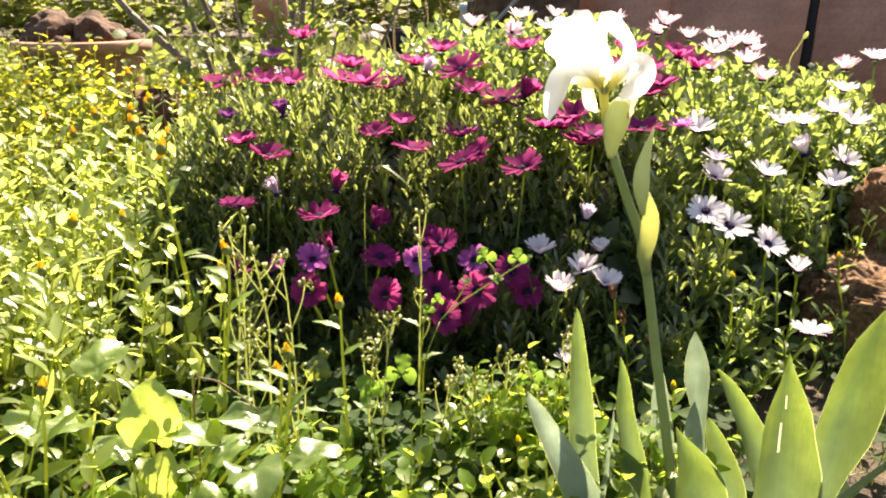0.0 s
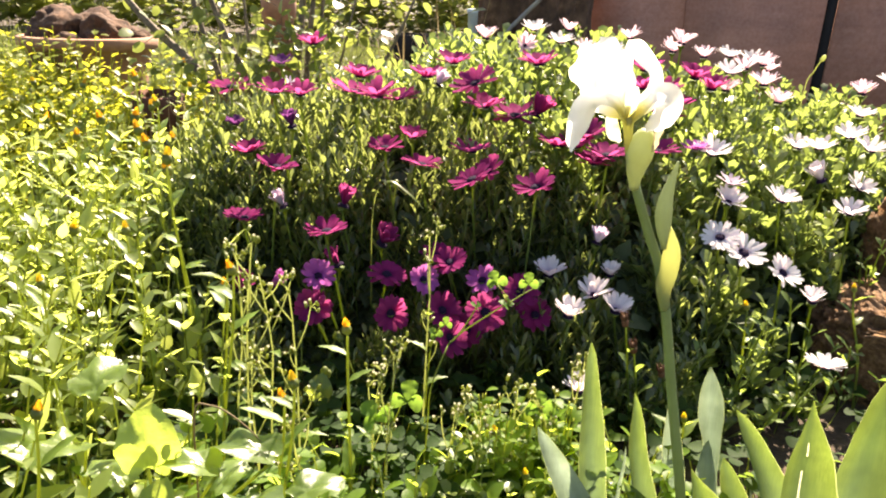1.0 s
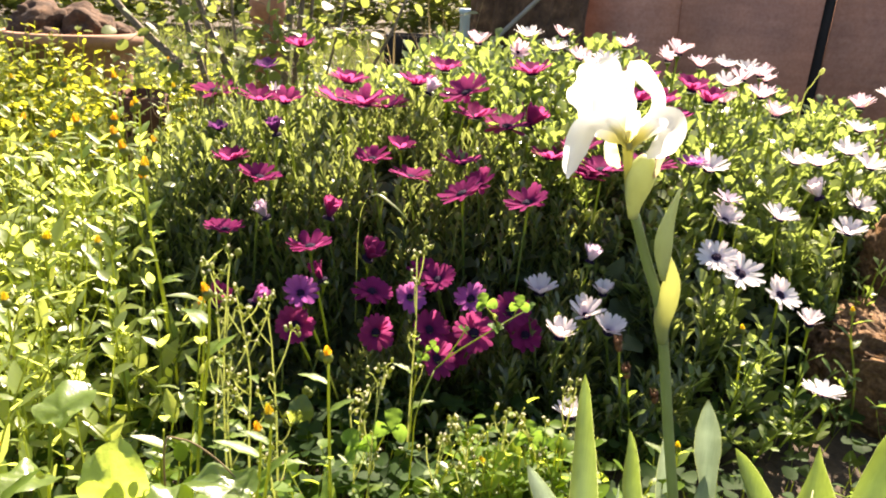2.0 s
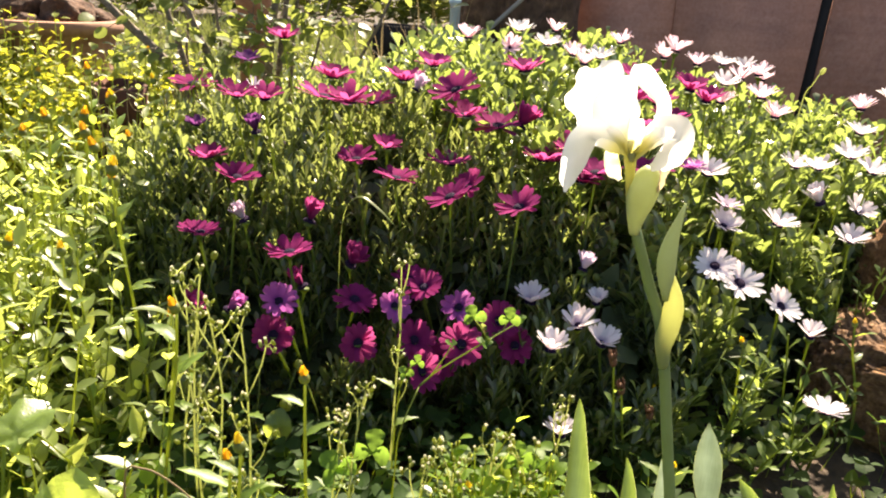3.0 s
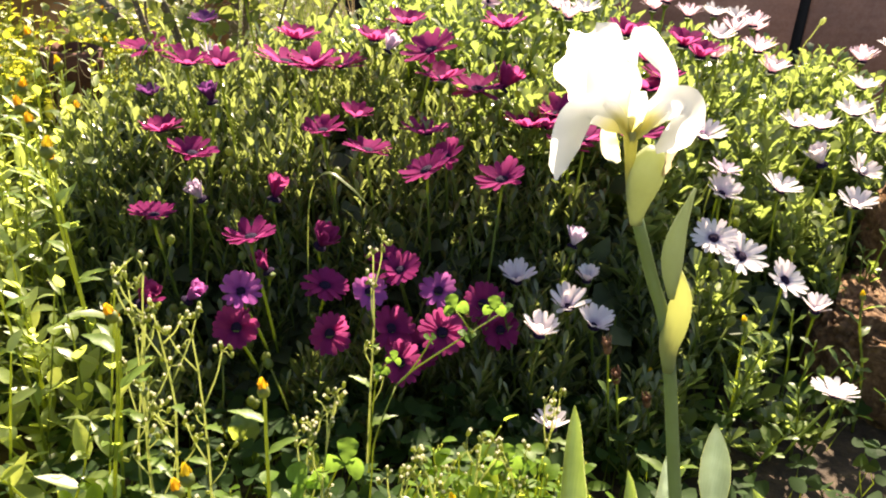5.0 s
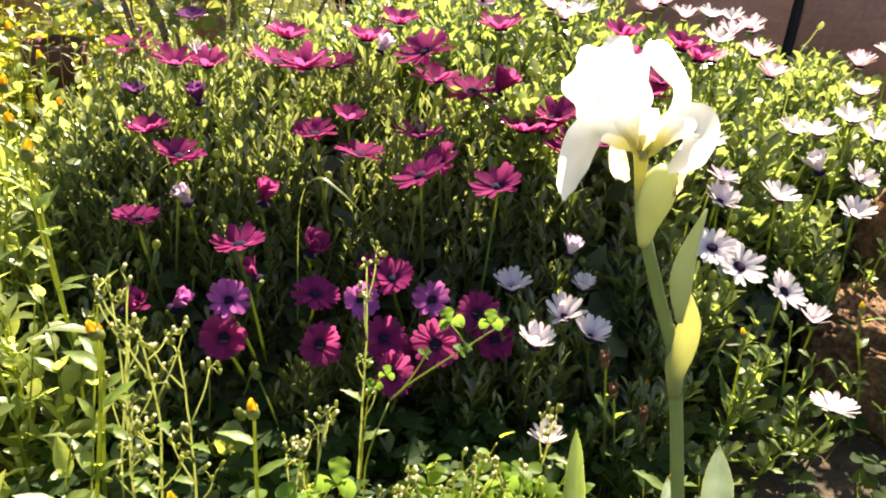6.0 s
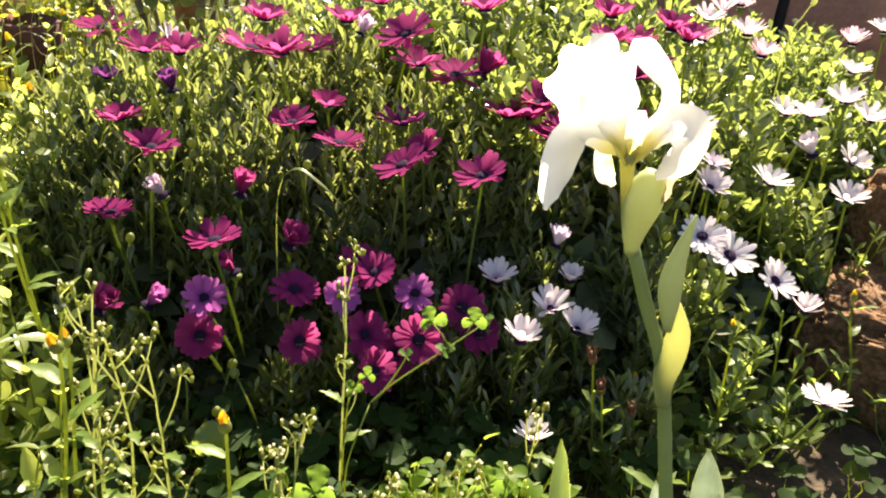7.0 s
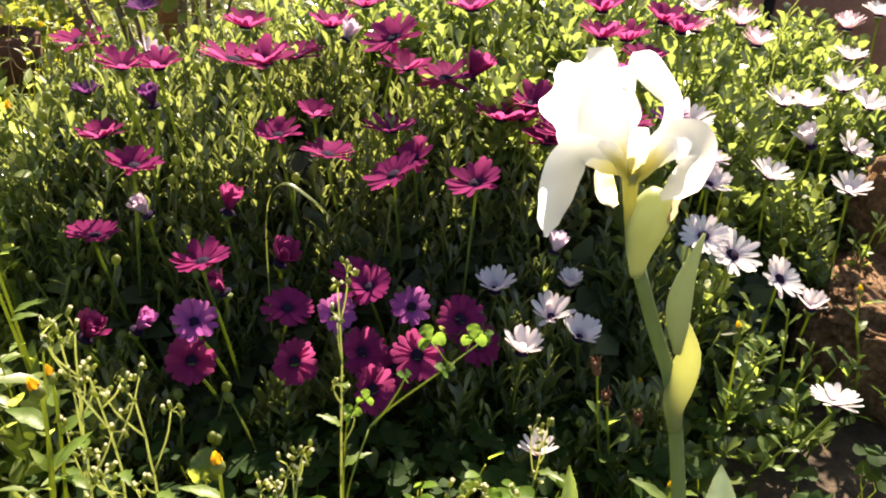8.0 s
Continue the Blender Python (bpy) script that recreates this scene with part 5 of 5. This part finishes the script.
def seed_bud():
    bm = lathe(bmesh.new(), [(0.0006, 0), (0.0014, 0.0006), (0.0017, 0.003), (0.0014, 0.0052), (0.0010, 0.0056)], 7)
    return mesh_of(bm, "bud", M_SEED_BUD)


def seed_tip():
    bm = bmesh.new()
    bmesh.ops.create_icosphere(bm, subdivisions=1, radius=0.0016)
    for v in bm.verts:
        v.co.z = v.co.z * 0.8 + 0.0062
    return mesh_of(bm, "tuft", M_SEED)


SEED_BUD, SEED_TIP = seed_bud(), seed_tip()


def groundsel(at, height, branches, seed, leaves=5, spread=0.03):
    """An upright groundsel: a straight stem, short branches near the top and clusters of small heads, some gone to pale tufts."""
    r = random.Random(seed)
    x, y = at
    w = tagged(empty("groundsel", (x, y, 0)), "upright groundsel weed with many small green heads and pale tufts", "groundsel", "groundsel weeds")
    main = curve_pts([(0, 0, -0.01), (r.uniform(-.006, .006), 0, height * .35), (r.uniform(-.006, .006), 0, height * .7), (r.uniform(-.014, .014), r.uniform(-.01, .01), height)], 14)
    main = [p + Vector((r.uniform(-.0005, .0005), r.uniform(-.0005, .0005), 0)) * (0 if i == 0 else 1) for i, p in enumerate(main)]
    bm = tube(bmesh.new(), main, [0.0014 - 0.0007 * i / 14 for i in range(15)], 7)
    ends = [main[-1]]
    tips = [(main[-1], 3)]
    for k in range(branches):
        i = 6 + int(8 * k / max(1, branches))
        a = k * 2.4 + r.uniform(-.5, .5)
        reach = spread * r.uniform(.35, 0.9)
        e = main[i] + Vector((math.cos(a) * reach, math.sin(a) * reach * .8, r.uniform(.018, .058)))
        e.z = min(e.z, height * 1.03)
        tube(bm, curve_pts([main[i], main[i].lerp(e, .55) + Vector((math.cos(a), math.sin(a), 0)) * 0.003, e], 5), [0.0008, .0007, .0007, .0007, .0006, .0006], 5)
        ends.append(e)
        tips.append((e, r.randint(2, 4)))
    for e, n in tips:
        for q in range(n):
            a = r.uniform(0, 6.28)
            o = e + Vector((math.cos(a) * r.uniform(.004, .011), math.sin(a) * r.uniform(.003, .009), r.uniform(-.012, .010)))
            tube(bm, [e - Vector((0, 0, .002)), e.lerp(o, .5) + Vector((0, 0, .002)), o], [0.0006, 0.0006, 0.0006], 4)
            ends.append(o)
    part("stem", bm, M_GROUNDSEL, w)
    for e in ends:
        b = part("bud", SEED_BUD, None, w, m=pose(*e, r.uniform(-50, 50), r.uniform(-50, 50)) @ Matrix.Scale(r.uniform(.85, 1.2), 4))
        if r.random() < .6:
            part("tuft", SEED_TIP, None, b, "pale seed tuft")
    for k in range(leaves):
        i = 2 + int(9 * k / leaves)
        part("leaf", r.choice(LOBED), None, w, m=pose(*main[i], r.uniform(5, 40), 0, k * 137 + r.uniform(0, 50)))


for k, (x, y, h, b, sp) in enumerate((
        (-0.192, 0.866, 0.315, 5, .026), (-0.165, 0.852, 0.292, 6, .036), (-0.143, 0.846, 0.268, 5, .034), (-0.214, 0.90, 0.285, 5, .030), (-0.180, 0.83, 0.235, 4, .034),
        (-0.010, 0.955, 0.300, 4, .016), (-0.040, 0.838, 0.214, 4, .012), (-0.062, 0.850, 0.185, 4, .020),
        (0.050, 0.830, 0.165, 5, .022), (0.092, 0.850, 0.158, 5, .022), (0.020, 0.850, 0.140, 4, .022), (0.125, 0.862, 0.150, 5, .020),
        (0.165, 0.955, 0.150, 4, .012), (-0.120, 0.760, 0.165, 5, .022))):
    groundsel((x, y), h, b, 200 + k, 5, sp)


def medick(at, stems, leaves):
    """A leaning sprig with three-part leaves. leaves: joint, leaf foot, pitch, yaw, size."""
    O = Vector((at[0], at[1], 0))
    w = tagged(empty("medick_sprig", O), "leaning medick sprig with bright three-part leaves", "medick", "medick sprigs")
    for pts in stems:
        part("stem", tube(bmesh.new(), curve_pts([Vector(p) - O for p in pts], 14), [0.0010 - 0.0003 * i / 14 for i in range(15)], 6), M_WEED_STEM, w)
    for k, (joint, foot, pitch, yaw, size) in enumerate(leaves):
        a, b = Vector(joint) - O, Vector(foot) - O
        st = part("leafstalk", tube(bmesh.new(), [a, a.lerp(b, .5) + Vector((0, 0, .002)), b], [0.0006] * 3, 5), M_WEED_STEM, w)
        for q, turn in enumerate((-74, 8, 82)):
            part("leaflet", LEAFLET, None, st, m=pose(*b, pitch, 0, yaw) @ pose(0, 0, 0, (14, -6, 20)[q], (10, 0, -18)[q], turn + 9 * math.sin(k * 5.0 + q)) @ Matrix.Scale(size * (1.0, 1.08, 0.92)[q], 4))


FORK = (0.016, 0.920, 0.182)
medick((-0.010, 0.885), (((-0.010, 0.885, -0.01), (-0.004, 0.884, 0.10), (-0.001, 0.887, 0.146), FORK), (FORK, (0.035, 0.927, 0.198), (0.084, 0.945, 0.226), (0.118, 0.966, 0.240)),
                         (FORK, (0.026, 0.922, 0.192), (0.040, 0.925, 0.214), (0.046, 0.930, 0.224))),
       (((0.084, 0.945, 0.226), (0.068, 0.952, 0.246), 62, 10, 0.72), ((0.100, 0.956, 0.234), (0.106, 0.958, 0.244), 66, -15, 0.66), ((0.118, 0.966, 0.240), (0.116, 0.966, 0.240), 30, -60, 0.5),
        ((0.090, 0.948, 0.228), (0.082, 0.940, 0.222), 30, 60, 0.6), ((0.046, 0.930, 0.224), (0.047, 0.930, 0.224), 40, 70, 0.45)))
medick((-0.008, 0.930), (((-0.008, 0.930, -0.01), (-0.008, 0.931, 0.10), (-0.004, 0.931, 0.17), (0.000, 0.932, 0.190)),),
       (((-0.004, 0.931, 0.17), (0.001, 0.930, 0.188), 55, 30, 0.5), ((0.000, 0.932, 0.190), (0.013, 0.935, 0.200), 70, -20, 0.45)))
medick((0.10, 0.880), (((0.10, 0.880, -0.01), (0.104, 0.878, 0.08), (0.118, 0.870, 0.125)),),
       (((0.104, 0.878, 0.08), (0.090, 0.872, 0.098), 40, 40, 1.0), ((0.112, 0.874, 0.11), (0.128, 0.870, 0.118), 45, -50, 0.8), ((0.118, 0.870, 0.125), (0.116, 0.868, 0.132), 58, 5, 1.0)))
medick((-0.05, 0.84), (((-0.05, 0.84, -0.01), (-0.045, 0.84, 0.10), (-0.03, 0.84, 0.15)),),
       (((-0.045, 0.84, 0.10), (-0.058, 0.836, 0.13), 55, 35, 1.1), ((-0.03, 0.84, 0.15), (-0.024, 0.838, 0.152), 60, -25, 1.1)))


def broad_weed(at, blades):
    """A rosette of broad leaves."""
    w = tagged(empty("broad_leaf_weed", (at[0], at[1], 0)), "pale green weed with broad sunlit leaves", "weed", "broad-leaf weeds")
    for dx, dy, z, pitch, yaw, sc, kind in blades:
        st = part("leafstalk", tube(bmesh.new(), curve_pts([(0, 0, -0.01), (dx * .4, dy * .4, z * .6), (dx, dy, z)], 6), [0.0016] * 7, 6), M_WEED_STEM, w)
        part("leaf", BROAD[kind], None, st, m=pose(dx, dy, z, pitch, 0, yaw) @ Matrix.Scale(sc, 4))


broad_weed((-0.235, 0.690), ((0.0, -0.02, 0.166, 86, 10, 0.86, 0), (0.008, -0.035, 0.124, 78, -14, 0.6, 0), (-0.02, -0.02, 0.150, 30, 60, 0.9, 2), (0.060, -0.02, 0.168, 24, 95, 0.9, 1), (0.105, -0.005, 0.172, 22, 80, 1.0, 1), (0.04, 0.02, 0.12, 25, -30, 1.0, 2)))
broad_weed((-0.150, 0.660), ((0.01, -0.02, 0.165, 15, 200, 1.0, 1), (0.04, 0.0, 0.15, 20, -60, 1.0, 2), (-0.03, -0.02, 0.10, 60, 20, 0.9, 2)))
broad_weed((-0.33, 0.74), ((0.02, -0.02, 0.16, 20, 150, 1.0, 1), (-0.03, -0.02, 0.14, 40, 60, 1.0, 2), (0.0, 0.03, 0.18, 30, -20, 1.0, 1)))
broad_weed((-0.143, 1.00), ((0.0, 0.0, 0.065, 82, 0, 0.52, 0), (0.05, 0.01, 0.05, 40, -60, 0.5, 1)))


SHOOT_LEAVES = [blade_mesh("leaf", l, h, c, "spatula", M_DAISY_GREEN) for l, h, c in ((0.025, 0.0052, 0.2), (0.020, 0.0050, 0.35), (0.029, 0.0056, 0.1))]


def young_daisy(x, y, z, seed, leaves=9):
    """A loose leafy shoot at the foot of the white bush."""
    r = random.Random(seed)
    w = tagged(empty("daisy_shoot", (x, y, 0)), "loose young daisy shoot with fresh green leaves", "daisy shoot", "young daisy shoots")
    a = r.uniform(-0.04, 0.04)
    line = curve_pts([(a, 0.03, -0.01), (a * 0.6, 0.015, z * 0.5), (0, 0, z)], 14)
    part("stem", tube(bmesh.new(), line, [0.0017 - 0.0006 * i / 14 for i in range(15)], 6), M_DAISY_STEM, w)
    for k in range(leaves):
        i = 3 + int(11.9 * k / leaves)
        part("leaf", r.choice(SHOOT_LEAVES), None, w, m=pose(*line[i], r.uniform(20, 60), r.uniform(-15, 15), k * 137 + r.uniform(0, 40)) @ Matrix.Scale(r.uniform(.8, 1.1), 4))


for k, (x, y, z) in enumerate(((0.407, 1.05, 0.150), (0.50, 1.10, 0.150), (0.47, 1.06, 0.110), (0.345, 1.06, 0.120),
                               (0.545, 1.11, 0.120), (0.45, 1.08, 0.16), (0.53, 1.07, 0.09),
                               (0.575, 1.135, 0.105), (0.635, 1.12, 0.060), (0.48, 1.13, 0.175), (0.425, 1.06, 0.17),
                               (0.443, 1.012, 0.080), (0.70, 1.335, 0.205), (0.665, 1.33, 0.185), (0.74, 1.345, 0.205), (0.685, 1.345, 0.16), (0.72, 1.35, 0.18))):
    young_daisy(x, y, z, 400 + k)


def make_straw():
    r = np.random.default_rng(77)
    n = 160
    P = np.stack([r.normal(0.0, .06, n), r.normal(2.42, .05, n), np.full(n, -.01)], 1)
    D = np.stack([r.normal(0, .3, n), r.normal(0, .3, n), np.ones(n)], 1)
    L = r.uniform(.3, .56, n)
    lv = leaves_np(P, D, r.normal(0, 1, (n, 3)), L, L * 0 + .0020, r.uniform(0, .5, n), "blade", .2)
    tagged(new("dry_grass", mesh_np("dry_grass", *lv, M_DRY)), "tuft of dry straw-coloured grass near the stump", "grass", kind="stuff")


make_straw()


def dead_head(x, y, z, seed):
    r = random.Random(seed)
    w = tagged(empty("withered_daisy", (x, y, 0)), "withered brown daisy head on a thin stalk", "daisy", "withered daisies")
    line = curve_pts([(0.03, 0.03, -0.01), (0.016, 0.02, z * .45), (0.004, 0.004, z * .85), (0, 0, z)], 10)
    part("stalk", tube(bmesh.new(), line, [0.0012] * 11, 6), M_DAISY_STEM, w)
    bm = lathe(bmesh.new(), [(0.0012, 0), (0.0040, 0.003), (0.0046, 0.008), (0.0034, 0.013), (0.0022, 0.016)], 9)
    rays = []
    for k in range(9):
        a = k * 0.7 + r.uniform(0, .3)
        o = Vector((math.cos(a), math.sin(a), 0))
        rays.append(tube(bmesh.new(), [o * 0.003 + Vector((0, 0, 0.010)), o * 0.0045 + Vector((0, 0, 0.016)), o * r.uniform(0.001, 0.006) + Vector((0, 0, r.uniform(0.019, 0.024)))], [0.0010, 0.0011, 0.0004], 4))
    head = part("head", bm, M_WITHERED, w, "shrivelled reddish-brown head", pose(0, 0, z - 0.002, r.uniform(5, 25), -14))
    for q in rays:
        part("petal", q, M_WITHERED, head)
    for k in range(5):
        part("leaf", r.choice(SHOOT_LEAVES), None, w, m=pose(*line[2 + k], r.uniform(20, 60), 0, k * 137))


dead_head(0.231, 1.0, 0.180, 1)
dead_head(0.244, 1.0, 0.146, 2)
dead_head(0.29, 1.03, 0.10, 3)


def tall_bud(x, y, z, lean):
    w = tagged(empty("daisy_bud", (x, y, 0)), "closed daisy bud on a long pale stalk before the fence", "daisy bud", "tall daisy buds")
    line = curve_pts([(-lean, 0.02, 0.25), (-lean * .8, 0.015, z - 0.06), (-lean * .35, 0.005, z - 0.025), (0, 0, z - 0.006)], 10)
    part("stalk", tube(bmesh.new(), line, [0.0010] * 11, 6), M_GROUNDSEL, w)
    part("head", lathe(bmesh.new(), [(0.0012, 0), (0.0036, 0.003), (0.0043, 0.007), (0.0036, 0.011), (0.0016, 0.014)], 9), M_GROUNDSEL, w, "", pose(0, 0, z - 0.008, 10, 25))


tall_bud(0.675, 1.62, 0.464, 0.02)
tall_bud(0.785, 1.66, 0.408, 0.05)


def make_barrel():
    bm = lathe(bmesh.new(), [(0.085, 0.0), (0.095, 0.20), (0.095, 0.42), (0.102, 0.425), (0.102, 0.45), (0.088, 0.45), (0.080, 0.40)], 28)
    tagged(part("barrel", bm, M_BLUE, m=pose(0.17, 5.0, 0.0)), "pale blue plastic barrel standing far back", "barrel")


make_barrel()


def arched_blade():
    line = curve_pts([(-0.098, 1.19, 0.12), (-0.094, 1.175, 0.27), (-0.074, 1.165, 0.312), (-0.045, 1.155, 0.300), (-0.022, 1.15, 0.278)], 20)
    ws = [0.0022 * min(1, (20 - i) / 5 + 0.05) for i in range(21)]
    side = Vector((0.25, 0.9, 0.3)).normalized()
    bm = sheet(bmesh.new(), line, [side] * 21, ws, 0.25, 2)
    tagged(part("grass_blade", bm, M_WEED_LEAF), "single pale grass blade arching out of the daisies", "grass")


def make_crate():
    c = tagged(empty("crate", (-0.118, 3.62, 0)), "dark plastic crate standing on the far grass", "crate")
    for x0, x1, y0, y1 in ((-0.12, 0.12, -0.10, -0.088), (-0.12, 0.12, 0.088, 0.10), (-0.12, -0.108, -0.087, 0.087), (0.108, 0.12, -0.087, 0.087)):
        for z0, z1 in ((0.0, 0.10), (0.13, 0.23), (0.26, 0.375)):
            part("slat", box(bmesh.new(), (x0, y0, z0), (x1, y1, z1), 0.002), M_BLACK, c)
    for x, y in ((-0.105, -0.085), (0.105, -0.085), (-0.105, 0.085), (0.105, 0.085)):
        part("corner_post", box(bmesh.new(), (x - 0.008, y - 0.008, 0.0), (x + 0.008, y + 0.008, 0.37), 0.001), M_BLACK, c)


def dry_stem(pts, label):
    line = curve_pts(pts, 22)
    tagged(part("dry_stem", tube(bmesh.new(), line, [0.0011 - 0.0005 * i / 22 for i in range(23)], 6), M_DRY), label, "dry stem", "dry stems")


dry_stem([(-0.205, 0.70, -0.01), (-0.204, 0.70, 0.12), (-0.203, 0.70, 0.206), (-0.190, 0.70, 0.214), (-0.173, 0.70, 0.207), (-0.150, 0.70, 0.186), (-0.132, 0.70, 0.158)], "bent reddish-brown dry stem among the weeds")
ARCH = "arching straw-coloured dry stem before the dark pot"
dry_stem([(-0.60, 1.71, 0.0), (-0.595, 1.715, 0.20), (-0.586, 1.72, 0.315), (-0.572, 1.72, 0.337), (-0.550, 1.72, 0.340), (-0.533, 1.72, 0.329), (-0.521, 1.72, 0.311)], ARCH)
dry_stem([(-0.535, 1.72, 0.0), (-0.545, 1.72, 0.18), (-0.553, 1.72, 0.297), (-0.549, 1.72, 0.355), (-0.540, 1.72, 0.374), (-0.526, 1.72, 0.328)], ARCH)
UPRIGHT = "thin upright straw-coloured dry stem among the weeds"
dry_stem([(-0.440, 1.72, 0.0), (-0.446, 1.72, 0.22), (-0.462, 1.72, 0.310), (-0.468, 1.72, 0.346)], UPRIGHT)
dry_stem([(-0.600, 1.70, 0.0), (-0.598, 1.71, 0.27), (-0.614, 1.72, 0.343), (-0.622, 1.72, 0.355)], UPRIGHT)
dry_stem([(-0.480, 1.74, 0.0), (-0.508, 1.73, 0.265), (-0.543, 1.72, 0.309), (-0.553, 1.72, 0.344)], UPRIGHT)
arched_blade()
make_crate()
